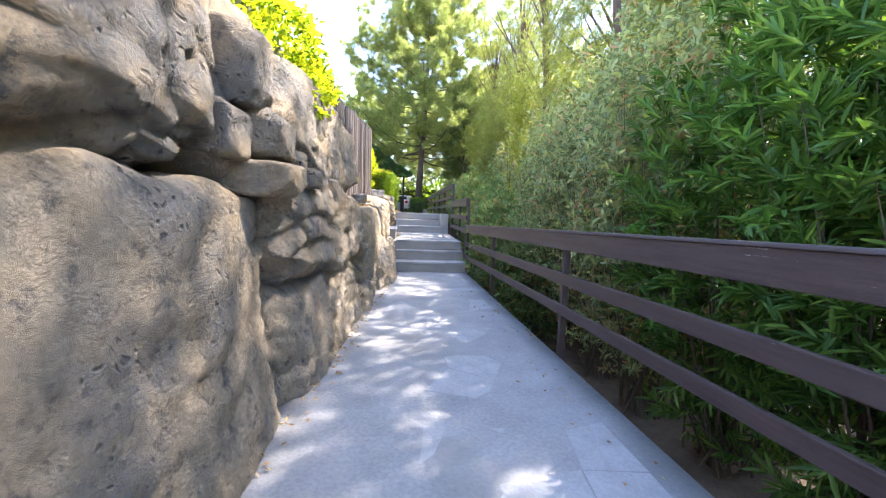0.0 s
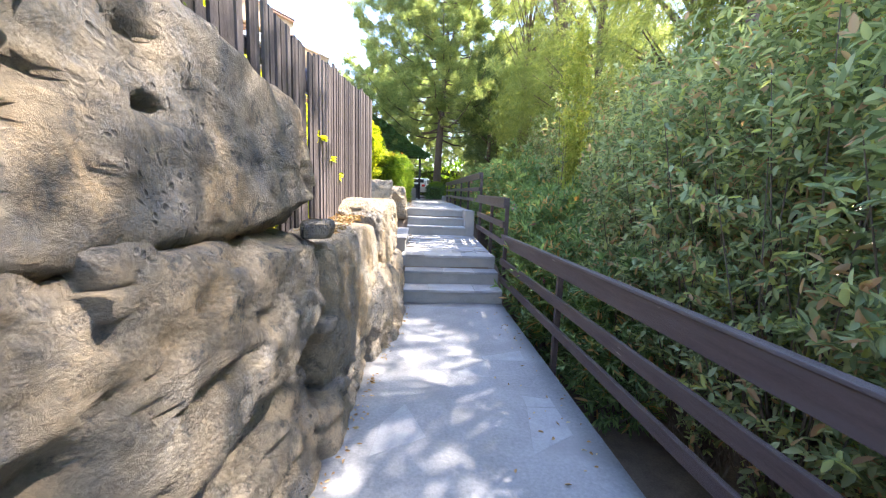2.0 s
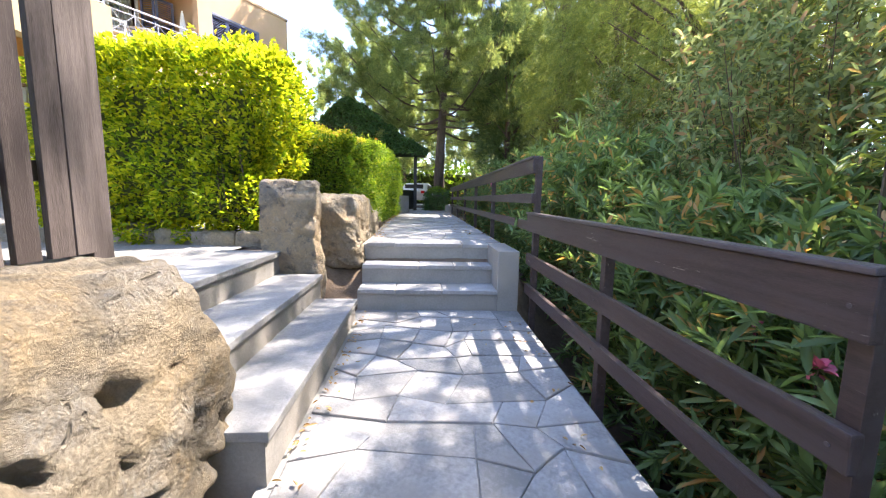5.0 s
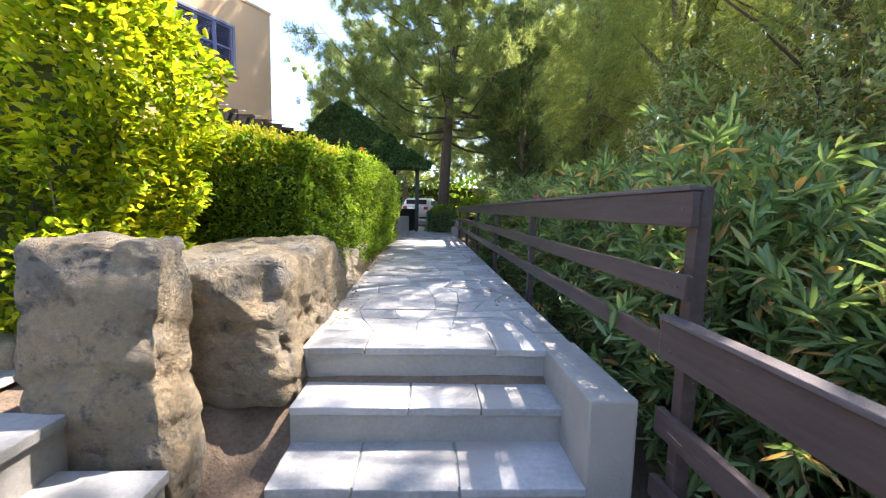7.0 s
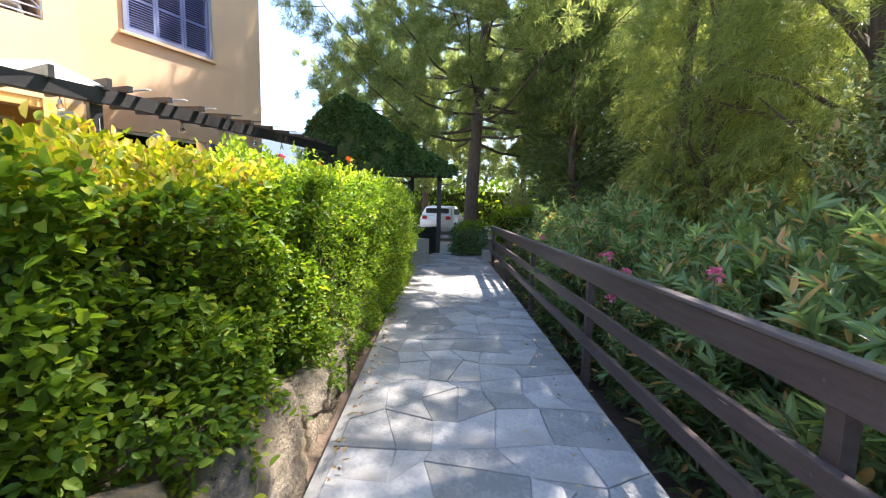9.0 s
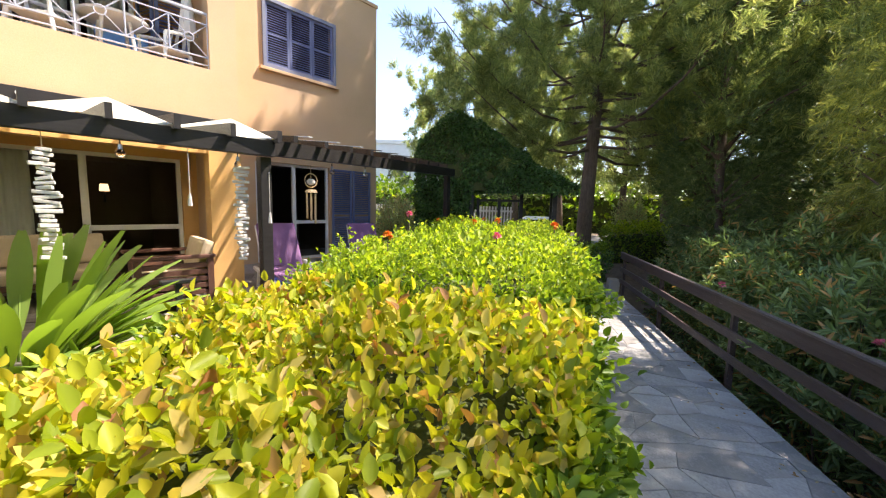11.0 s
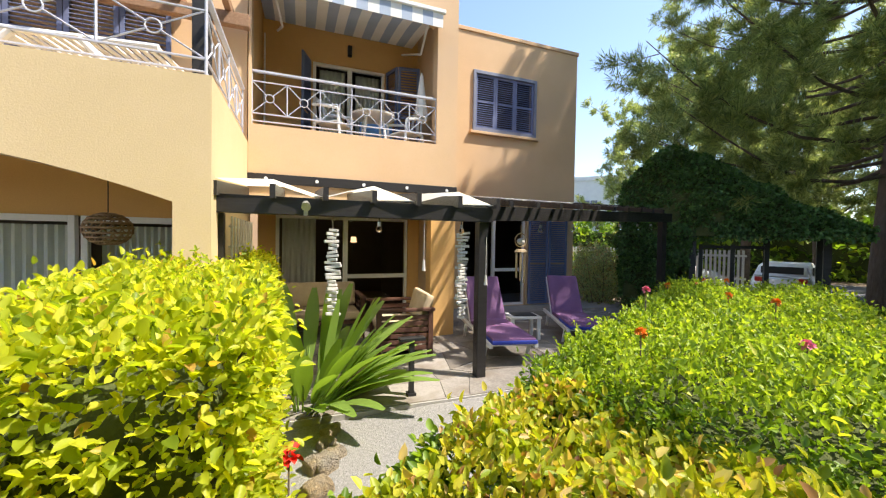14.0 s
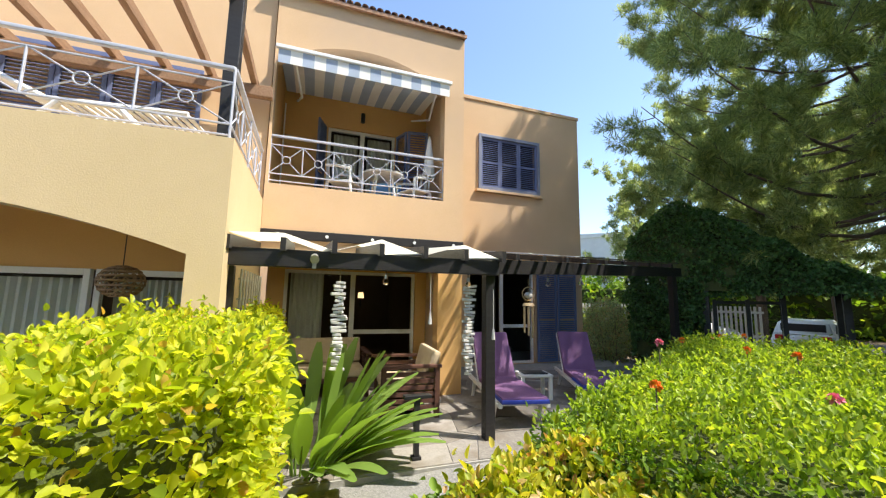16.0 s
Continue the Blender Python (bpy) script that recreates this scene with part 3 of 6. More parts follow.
# ---- stone retaining wall ----
ROCK = "weathered pale limestone boulder with pits and ochre stains"
BL = [  # x0, x1, y0, y1, z0, z1, lean, skew, bed
    (-2.0, -0.82, -3.9, -1.75, -0.3, 1.42, 0.08, 0.03, 0), (-2.2, -0.92, -4.4, -2.25, 1.36, 2.75, 0.10, 0.02, 0.1), (-2.2, -0.80, -6.6, -3.85, -0.3, 1.5, 0.10, 0, 0),
    (-2.3, -0.95, -7.2, -4.35, 1.45, 2.8, 0.10, 0, 0), (-1.9, -0.72, -1.62, 1.36, 1.50, 2.42, 0.12, 0.03, 0.05), (-1.8, -0.60, -1.85, 1.15, 0.72, 1.52, 0.10, 0.06, 0.16),
    (-1.7, -0.62, -1.80, 0.85, -0.3, 0.84, 0.10, 0.06, 0.16), (-1.6, -0.42, 0.75, 2.3, -0.3, 0.36, 0.14, 0.08, 0), (-1.08, -0.44, 1.05, 3.35, 0.28, 1.36, 0.12, 0.05, 0),
    (-1.4, -0.20, 2.25, 4.3, -0.3, 0.80, 0.16, 0.03, 0.2), (-1.02, -0.36, 3.25, 4.75, 0.72, 1.60, 0.10, 0.02, 0), (-1.4, -0.18, 4.2, 5.6, -0.1, 0.72, 0.12, 0.02, 0.2),
    (-1.4, -0.34, 4.6, 5.75, 0.66, 1.56, 0.10, 0.02, 0),
    (-1.12, -0.56, 7.90, 8.24, 0.75, 2.02, 0.02, 0, 0), (-1.3, -0.26, 8.3, 10.4, 1.0, 1.87, 0.12, -0.03, 0),
    (-1.5, -0.40, 10.3, 11.2, 1.1, 1.80, 0.14, 0, 0), (-1.3, -0.40, 11.2, 12.6, 1.1, 1.66, 0.12, -0.02, 0), (-1.3, -0.44, 12.6, 14.2, 1.1, 1.72, 0.12, -0.02, 0),
    (-1.5, -0.5, 14.2, 16.2, 1.1, 1.68, 0.12, 0, 0), (-1.5, -0.6, 16.2, 18.6, 1.1, 1.64, 0.12, 0, 0),
]
for i, (x0, x1, y0, y1, z0, z1, lean, skew, bed) in enumerate(BL):
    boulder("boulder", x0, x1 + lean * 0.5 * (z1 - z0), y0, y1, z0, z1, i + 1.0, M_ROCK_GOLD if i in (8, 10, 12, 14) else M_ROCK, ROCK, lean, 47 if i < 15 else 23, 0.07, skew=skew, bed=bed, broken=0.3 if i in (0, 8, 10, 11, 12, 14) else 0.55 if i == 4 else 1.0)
for i, (x0, x1, y0, y1, z0, z1) in enumerate(((-1.1, -0.70, -2.02, -1.68, 1.54, 1.84), (-1.05, -0.64, -2.08, -1.68, 1.36, 1.55), (-1.0, -0.70, -1.66, -1.50, 1.53, 1.66), (-1.2, -0.84, -2.3, -2.02, 1.50, 1.78), (-1.2, -0.80, -2.2, -1.85, 1.80, 2.22), (-2.0, -0.98, -2.5, -1.3, 1.38, 2.45))):
    boulder("wedge_stone", x0, x1, y0, y1, z0, z1, 30.0 + i, M_ROCK_GOLD if i < 2 else M_ROCK, "rounded tan stone packed between larger boulders", 0, 17, 0.035, "wedge stones", "stone")
rs = random.Random(4)
for i in range(26):
    y = rs.uniform(-1.5, 4.2)
    z = rs.choice((0.82, 0.84, 1.46, 1.5)) + rs.uniform(-0.05, 0.05)
    if y > 1.4 and z > 1.2:
        z = 0.75
    x = (-0.62 if y < 1 else -0.50 if y < 3 else -0.36) - 0.06 * z + rs.uniform(-0.04, 0.03)
    w = rs.uniform(0.07, 0.17)
    boulder("wedge_stone", x - 0.14, x + 0.06, y - w, y + w, z - w * 0.45, z + w * 0.45, 40.0 + i, M_ROCK, "small stone wedged in a joint of the wall", 0, 5, 0.03, "wedge stones", "stone")
for i in range(7):
    x, y = -1.35 - 0.46 * i, 8.42 + 0.02 * i + rs.uniform(-0.02, 0.02)
    z = ground_z(x, y)
    boulder("edging_stone", x - 0.235, x + 0.235, y - 0.11, y + 0.11, z - 0.1, z + rs.uniform(0.17, 0.22), 120.0 + i, M_ROCK_GOLD, "long cream edging stone along the planting bed", 0, 9, 0.025, "bed edging stones", "stone", broken=0.4)
for i in range(26):
    k = i / 25
    x, y = -2.9 - 2.0 * k + rs.uniform(-0.1, 0.1), 10.75 + 1.75 * k + rs.uniform(-0.1, 0.1)
    z = ground_z(x, y)
    s = rs.uniform(0.045, 0.09)
    boulder("border_stone", x - s, x + s, y - s, y + s, z - 0.05, z + s * 1.5, 160.0 + i, M_ROCK_GOLD, "cream border stone beside the gravel walk", 0, 5, 0.03, "walk border stones", "stone")

# ---- slatted fence on the wall ----
fence = thing("slatted_fence", Matrix.Translation((-1.0, 0, 0)), "tall weathered dark brown slatted timber fence", "fence")
rf = random.Random(2)


def fence_low(y):
    if y < 1.5:
        return 2.35 - 0.72 * max(0.0, y - 0.2)
    return 1.31 if y < 3.5 else 1.56 if y < 4.65 else 1.66


def fence_x(y):
    return 0.045 * max(0.0, y - 2.0)


y = 0.25
while y < 5.72:
    w = rf.uniform(0.075, 0.09)
    top = 2.86 + 0.085 * y + rf.uniform(-0.025, 0.025) + 0.10 * noise.noise(Vector((y * 0.7, 0, 0)))
    b = slab(-0.011, 0.011, -w / 2, w / 2, fence_low(y) - 0.05, top, bevel=0.003)
    ob = part("slat", b, M_FENCE, fence)
    ob.matrix_local = pose(fence_x(y) + rf.uniform(-0.006, 0.006), y, 0, rf.uniform(-0.5, 0.5), 0, rf.uniform(-4, 4))
    y += w + rf.uniform(0.016, 0.042)
part("post", slab(0.07, 0.17, 5.68, 5.78, 1.2, 3.36, bevel=0.004), M_FENCE, fence)
part("post", slab(-0.06, 0.02, 3.1, 3.2, 1.2, 3.05, bevel=0.004), M_FENCE, fence)
part("post", slab(-0.10, -0.02, 0.3, 0.4, 1.2, 2.80, bevel=0.004), M_FENCE, fence)
for low in (1.5, 2.5):
    b = slab(-0.07, -0.013, 0.3, 5.7, 0, 0.07)
    bmesh.ops.subdivide_edges(b, edges=[e for e in b.edges if e.calc_length() > 1], cuts=12)
    for v in b.verts:
        v.co.z += low + 0.07 * v.co.y
        v.co.x += fence_x(v.co.y)
    part("cross_rail", b, M_FENCE, fence)

# ---- timber railing along the path ----
def railing(y0, y1, tops, posts, label, post_tops=None, boards=((0.0, 0.17, 0.045), (0.40, 0.115, 0.04), (0.72, 0.10, 0.04))):
    """tops: height of the top edge at y0 and y1; three boards and posts."""
    r = thing("timber_railing", Matrix.Translation((1.57, 0, 0)), label, "railing", "path railings")
    slope = (tops[1] - tops[0]) / (y1 - y0)

    def z(y):
        return tops[0] + slope * (y - y0)
    for drop, high, deep in boards:
        b = slab(-deep / 2, deep / 2, y0, y1, -high, 0, bevel=0.008)
        for v in b.verts:
            v.co.z += z(v.co.y) - drop
        bmesh.ops.subdivide_edges(b, edges=[e for e in b.edges if e.calc_length() > 1], cuts=24)
        part("board", wobble(b, 0.004, 1.5, y0 + drop), M_RAIL, r)
    b = slab(-0.034, 0.034, y0, y1, 0.0, 0.022, bevel=0.006)
    for v in b.verts:
        v.co.z += z(v.co.y)
    part("cap", b, M_RAILTOP, r, "worn greyish cap rail")
    for i, py in enumerate(posts):
        low = path_z(py) - 0.45
        top = z(py) - 0.02 if not post_tops else post_tops[i]
        part("post", slab(0.024, 0.084, py - 0.03, py + 0.03, low, top, bevel=0.004), M_RAIL, r)
        for d in [drop + high / 2 for drop, high, deep in boards]:
            part("bolt", stick((-0.025, py, z(py) - d), (-0.014, py, z(py) - d), 0.007, sides=8), M_RAILTOP, r)
    return r


railing(-8.0, 5.0, (1.27, 1.04), (-6.9, -3.9, -0.62, 2.35), "dark brown timber railing with three boards beside the path")
railing(4.93, 7.95, (1.69, 1.72), (4.98, 6.35), "dark brown timber railing stepping up beside the landing", (1.70, 1.66))
railing(7.82, 19.4, (2.27, 2.31), (7.87, 10.3, 12.4, 14.6, 16.9, 19.3), "long dark brown timber railing beside the upper path", (2.29, 2.25, 2.25, 2.26, 2.26, 2.28), ((0.0, 0.145, 0.045), (0.34, 0.10, 0.04), (0.62, 0.095, 0.04)))
bb = slab(1.36, 1.6, 19.5, 19.85, 1.3, 1.62, bevel=0.03)
tagged(part("concrete_block", wobble(bb, 0.02, 3), M_RISER), "pale concrete block at the end of the railing", "block")

# ---- the two-storey house ----
HOUSE = Matrix.Translation((-4.822, 19.71, 0.016)) @ Matrix.Scale(0.962, 4) @ pose(0, 0, 0, 0, 0, math.degrees(math.atan2(0.863, 0.505)))
house = thing("apartment_house", HOUSE, "two-storey peach stucco house with balcony and blue shutters", "house")


def wall_with_holes(x0, x1, z0, z1, y0, y1, holes):
    """A wall in the x-z plane between y0 and y1, cut by holes (hx0, hx1, hz0, hz1)."""
    b = bmesh.new()
    xs = sorted({x0, x1, *[h[0] for h in holes], *[h[1] for h in holes]})
    zs = sorted({z0, z1, *[max(z0, h[2]) for h in holes], *[h[3] for h in holes]})
    for a, c in zip(xs, xs[1:]):
        for e, f in zip(zs, zs[1:]):
            if not any(h[0] < (a + c) / 2 < h[1] and h[2] < (e + f) / 2 < h[3] for h in holes):
                box(b, a, c, y0, y1, e, f)
    bmesh.ops.remove_doubles(b, verts=b.verts[:], dist=1e-5)
    inner = [f for f in b.faces if len([g for g in b.faces if g is not f and (g.calc_center_median() - f.calc_center_median()).length < 1e-4]) > 0]
    bmesh.ops.delete(b, geom=inner, context="FACES_ONLY")
    return b


def arch_wall(x0, x1, z0, z1, y0, y1, ox0, ox1, oz0, spring, rise, n=16):
    """A wall with one opening under a flat arch."""
    b = bmesh.new()
    if ox0 > x0:
        box(b, x0, ox0, y0, y1, z0, z1)
    if x1 > ox1:
        box(b, ox1, x1, y0, y1, z0, z1)
    if oz0 > z0:
        box(b, ox0, ox1, y0, y1, z0, oz0)

    def h(x):
        return spring + rise * (1 - (2 * (x - ox0) / (ox1 - ox0) - 1) ** 2)
    for i in range(n):
        a, c = ox0 + (ox1 - ox0) * i / n, ox0 + (ox1 - ox0) * (i + 1) / n
        vs = [b.verts.new(p) for p in ((a, y0, h(a)), (c, y0, h(c)), (c, y0, z1), (a, y0, z1), (a, y1, h(a)), (c, y1, h(c)), (c, y1, z1), (a, y1, z1))]
        for q in ((0, 1, 2, 3), (7, 6, 5, 4), (4, 5, 1, 0), (3, 2, 6, 7)):
            b.faces.new([vs[k] for k in q])
    bmesh.ops.remove_doubles(b, verts=b.verts[:], dist=1e-4)
    return b


part("wall", wall_with_holes(-4.75, 0, 1.2, 8.78, 0, 0.25, [(-3.09, -1.34, 6.42, 7.86), (-3.35, -1.5, 2.05, 4.35)]), M_STUCCO, house)
part("wall", slab(-0.25, 0, 0.25, 9, 1.2, 8.78), M_STUCCO, house)
part("parapet_cap", slab(-4.75, 0.03, -0.03, 0.28, 8.78, 8.87, bevel=0.01), M_STUCCO, house)
part("roof", slab(-4.75, -0.25, 0.25, 9, 8.4, 8.6), M_CONC, house)
part("wall", slab(-4.75, -4.51, -2.11, 0, 1.2, 8.5), M_STUCCO, house)
part("wall", arch_wall(-7.74, -4.51, 4.25, 8.55, -2.36, -2.11, -7.70, -4.88, 5.33, 7.38, 0.42), M_STUCCO, house)
part("wall", slab(-4.95, -4.51, -2.36, -2.11, 1.2, 4.25), M_ORANGE, house, "warm orange pillar")
part("wall", wall_with_holes(-7.74, -4.75, 4.6, 8.5, -0.72, -0.5, [(-6.83, -5.44, 5.13, 7.10)]), M_ORANGE, house)
part("wall", slab(-7.95, -7.70, -2.10, -0.5, 5.07, 8.5), M_ORANGE, house)
part("balcony_floor", slab(-7.74, -4.75, -2.11, -0.5, 4.3, 5.13), M_STUCCO, house)
part("balcony_ceiling", slab(-7.74, -4.75, -2.11, -0.5, 7.95, 8.1), M_ORANGE, house)
part("wall", wall_with_holes(-7.74, -4.75, 1.2, 4.3, -1.0, -0.78, [(-7.45, -4.98, 2.05, 4.12)]), M_ORANGE, house)
part("lintel", slab(-7.74, -4.95, -2.34, -2.13, 4.12, 4.25), M_ORANGE, house)
# rooms behind the glass, walls coloured dark to stand in for indoor shade
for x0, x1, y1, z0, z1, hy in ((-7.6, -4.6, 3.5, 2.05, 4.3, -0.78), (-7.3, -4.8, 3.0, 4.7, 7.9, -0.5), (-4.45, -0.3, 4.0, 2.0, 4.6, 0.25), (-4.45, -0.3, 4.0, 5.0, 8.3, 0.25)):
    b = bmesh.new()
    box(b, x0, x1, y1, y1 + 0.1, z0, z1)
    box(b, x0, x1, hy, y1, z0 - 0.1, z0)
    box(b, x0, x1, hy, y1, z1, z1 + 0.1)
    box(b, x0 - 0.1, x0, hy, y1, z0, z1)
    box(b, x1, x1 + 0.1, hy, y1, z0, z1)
    part("room", b, M_DARKROOM, house, "room shell behind glass, coloured dark as indoor shade")


def sliding_door(x0, x1, z0, z1, y, curtain=(), rails=True):
    d = part("sliding_door", bmesh.new(), M_WHITE, house, "white framed sliding glass door")
    fr = 0.06
    for a, c, e, f in ((x0, x0 + fr, z0, z1), (x1 - fr, x1, z0, z1), (x0 + fr, x1 - fr, z1 - fr, z1), (x0 + fr, x1 - fr, z0, z0 + fr)):
        part("frame", slab(a, c, y, y + 0.07, e, f, bevel=0.004), M_WHITE, d)
    mid = (x0 + x1) / 2
    part("stile", slab(mid - 0.045, mid + 0.045, y - 0.012, y + 0.058, z0 + fr, z1 - fr, bevel=0.004), M_WHITE, d)
    if rails:
        part("cross_bar", slab(mid + 0.045, x1 - fr, y, y + 0.05, z0 + 0.88, z0 + 0.96, bevel=0.004), M_WHITE, d)
    for a, c, yy in ((x0 + fr, mid - 0.045, 0.03), (mid + 0.045, x1 - fr, 0.012)):
        g = part("pane", slab(a, c, y + yy, y + yy + 0.006, z0 + fr, z1 - fr), M_GLASS, d)
        g.visible_shadow = False
    for a, c in curtain:
        b = bmesh.new()
        n = 30
        lo = [b.verts.new((a + (c - a) * i / n, y + 0.2 + 0.035 * math.sin(i * 1.3), z0 + 0.03)) for i in range(n + 1)]
        hi = [b.verts.new((a + (c - a) * i / n, y + 0.2 + 0.02 * math.sin(i * 1.3), z1 - 0.05)) for i in range(n + 1)]
        for i in range(n):
            b.faces.new((lo[i], lo[i + 1], hi[i + 1], hi[i]))
        part("curtain", b, M_CURTAIN, d, "hanging pale curtain", smooth=True)


sliding_door(-7.45, -4.98, 2.05, 4.12, -0.95, ((-7.35, -6.75),))
sliding_door(-6.83, -5.44, 5.13, 7.10, -0.68, ((-6.7, -6.2), (-6.0, -5.5)), False)
sliding_door(-3.35, -1.5, 2.05, 4.35, 0.08)


def shutter(m, w, h, label="slate blue louvred shutter"):
    """A louvred leaf, w wide and h high, hinged at its own corner."""
    s = part("shutter", bmesh.new(), M_BLUE, house, label)
    s.matrix_local = m
    for a, c, e, f in ((0, 0.055, 0, h), (w - 0.055, w, 0, h), (0.055, w - 0.055, 0, 0.06), (0.055, w - 0.055, h - 0.06, h), (0.055, w - 0.055, h * 0.48, h * 0.48 + 0.05)):
        part("stile", slab(a, c, -0.035, 0, e, f, bevel=0.003), M_BLUE, s)
    z = 0.07
    while z < h - 0.08:
        if not (h * 0.48 - 0.03 < z < h * 0.48 + 0.05):
            ob = part("slat", slab(0.056, w - 0.056, -0.026, 0.026, -0.004, 0.004), M_BLUE, s)
            ob.matrix_local = pose(0, -0.017, z, 38)
        z += 0.052
    return s


# upper window with three shutter leaves
w1 = part("window", bmesh.new(), M_FRAME, house, "window closed by three blue louvred leaves")
for a, c, e, f in ((-3.12, -3.05, 6.40, 7.88), (-1.38, -1.31, 6.40, 7.88), (-3.05, -1.38, 7.80, 7.88), (-3.05, -1.38, 6.40, 6.48)):
    part("window_frame", slab(a, c, -0.05, 0.1, e, f, bevel=0.005), M_FRAME, w1)
part("window_sill", slab(-3.2, -1.24, -0.09, 0.1, 6.33, 6.398, bevel=0.01), M_STUCCO, w1)
for i in range(3):
    shutter(pose(-3.05 + i * 0.557, 0.03, 6.48), 0.552, 1.32)
# balcony shutters, open
shutter(pose(-6.86, -0.74, 5.15, 0, 0, 250), 0.42, 1.93, "open slate blue shutter")
shutter(pose(-5.40, -0.74, 5.15, 0, 0, -70), 0.40, 1.93, "open slate blue shutter")
shutter(pose(-5.26, -1.12, 5.15, 0, 0, -8), 0.42, 1.93, "folded slate blue shutter")
# garden door shutters
shutter(pose(-1.46, -0.03, 2.08), 0.6, 2.25, "open slate blue shutter")
shutter(pose(-0.84, -0.05, 2.08), 0.58, 2.25, "open slate blue shutter")
part("wall_lamp", slab(-6.19, -6.11, -0.80, -0.72, 7.28, 7.48, bevel=0.01), M_BLACK, house, "small black wall lamp")
part("downpipe", stick((-7.66, -0.8, 4.7), (-7.66, -0.8, 7.4), 0.015), M_WHITE, house)
# tiled eave
for i in range(26):
    x = -7.8 + i * 0.128
    b = bmesh.new()
    for k in range(5):
        a0, a1 = math.pi * k / 5, math.pi * (k + 1) / 5
        q = [(x + 0.06 * math.cos(a), yy, zz + 0.055 * math.sin(a)) for a, yy, zz in ((a0, -2.46, 8.56), (a1, -2.46, 8.56), (a1, 1.2, 9.55), (a0, 1.2, 9.55))]
        b.faces.new([b.verts.new(p) for p in q])
        q = [(x + 0.046 * math.cos(a), yy, zz + 0.041 * math.sin(a)) for a, yy, zz in ((a1, -2.46, 8.56), (a0, -2.46, 8.56), (a0, 1.2, 9.55), (a1, 1.2, 9.55))]
        b.faces.new([b.verts.new(p) for p in q])
    part("roof_tile", b, M_TILE, house, smooth=True)
b = bmesh.new()
vs = [b.verts.new(p) for p in ((-7.85, -2.44, 8.50), (-4.49, -2.44, 8.50), (-4.49, 1.2, 9.50), (-7.85, 1.2, 9.50), (-7.85, -2.44, 8.56), (-4.49, -2.44, 8.56), (-4.49, 1.2, 9.56), (-7.85, 1.2, 9.56))]
for q in ((3, 2, 1, 0), (4, 5, 6, 7), (0, 1, 5, 4), (1, 2, 6, 5), (2, 3, 7, 6), (3, 0, 4, 7)):
    b.faces.new([vs[k] for k in q])
part("roof", b, M_TILE, house)
part("wall", slab(-7.74, -4.51, -0.5, 6, 8.0, 8.9), M_STUCCO, house)
part("wall", slab(-9, -0.25, 8.9, 9.1, 1.2, 9), M_STUCCO, house)


def balustrade(m, length, count, high=0.78, label="pale painted metal balcony railing with ring pattern"):
    r = thing("balcony_railing", HOUSE @ m, label, "railing", "balcony railings")
    part("top_rail", slab(0, length, -0.025, 0.025, high - 0.035, high, bevel=0.008), M_RAILGREY, r)
    for z in (high - 0.16, 0.16, 0.05):
        part("bar", stick((0, 0, z), (length, 0, z), 0.011, sides=6), M_RAILGREY, r)
    step = length / count
    lo, hi = 0.16, high - 0.16
    for i in range(count + 1):
        part("upright", stick((i * step, 0, 0 if i in (0, count, count // 2) else lo), (i * step, 0, high if i in (0, count, count // 2) else hi), 0.011, sides=6), M_RAILGREY, r)
    for i in range(count):
        c = Vector(((i + 0.5) * step, 0, (lo + hi) / 2))
        b = bmesh.new()
        for sx, sz in ((-1, -1), (1, -1), (-1, 1), (1, 1)):
            e = Vector((c.x + sx * step / 2, 0, hi if sz > 0 else lo))
            d = (e - c).normalized()
            rod(b, c + d * 0.055, e, 0.008, sides=5)
        part("brace", b, M_RAILGREY, r)
        b = tube([c + Vector((0.058 * math.cos(a), 0, 0.058 * math.sin(a))) for a in np.linspace(0, 6.2832, 15)], [0.008] * 15, 5)
        part("ring", b, M_RAILGREY, r)
    return r


balustrade(pose(-7.70, -2.30, 5.34), 2.82, 6)
balustrade(pose(-13.8, -4.62, 5.06), 6.0, 8, 0.73)
balustrade(pose(-7.80, -4.60, 5.06, 0, 0, 90), 2.15, 4, 0.73)

# neighbouring flat
flat = thing("neighbour_flat", HOUSE, "sand yellow stucco flat with an arched veranda and roof terrace", "house")
part("wall", arch_wall(-14.5, -7.74, 1.2, 5.06, -4.70, -4.45, -12.6, -8.02, 1.2, 3.98, 0.42), M_STUCCO2, flat)
part("wall", slab(-7.99, -7.745, -4.45, -2.0, 1.2, 5.06), M_STUCCO2, flat)
part("terrace_floor", slab(-14.5, -8.0, -4.45, -0.5, 4.7, 5.0), M_STUCCO2, flat)
part("wall", wall_with_holes(-14.5, -8.0, 1.2, 4.55, -3.2, -3.0, [(-12.5, -8.25, 2.05, 3.9)]), M_ORANGE, flat)
part("wall", slab(-14.5, -7.76, -2.3, -2.05, 4.75, 8.5), M_STUCCO, flat)
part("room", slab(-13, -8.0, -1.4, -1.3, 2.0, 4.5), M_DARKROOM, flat)
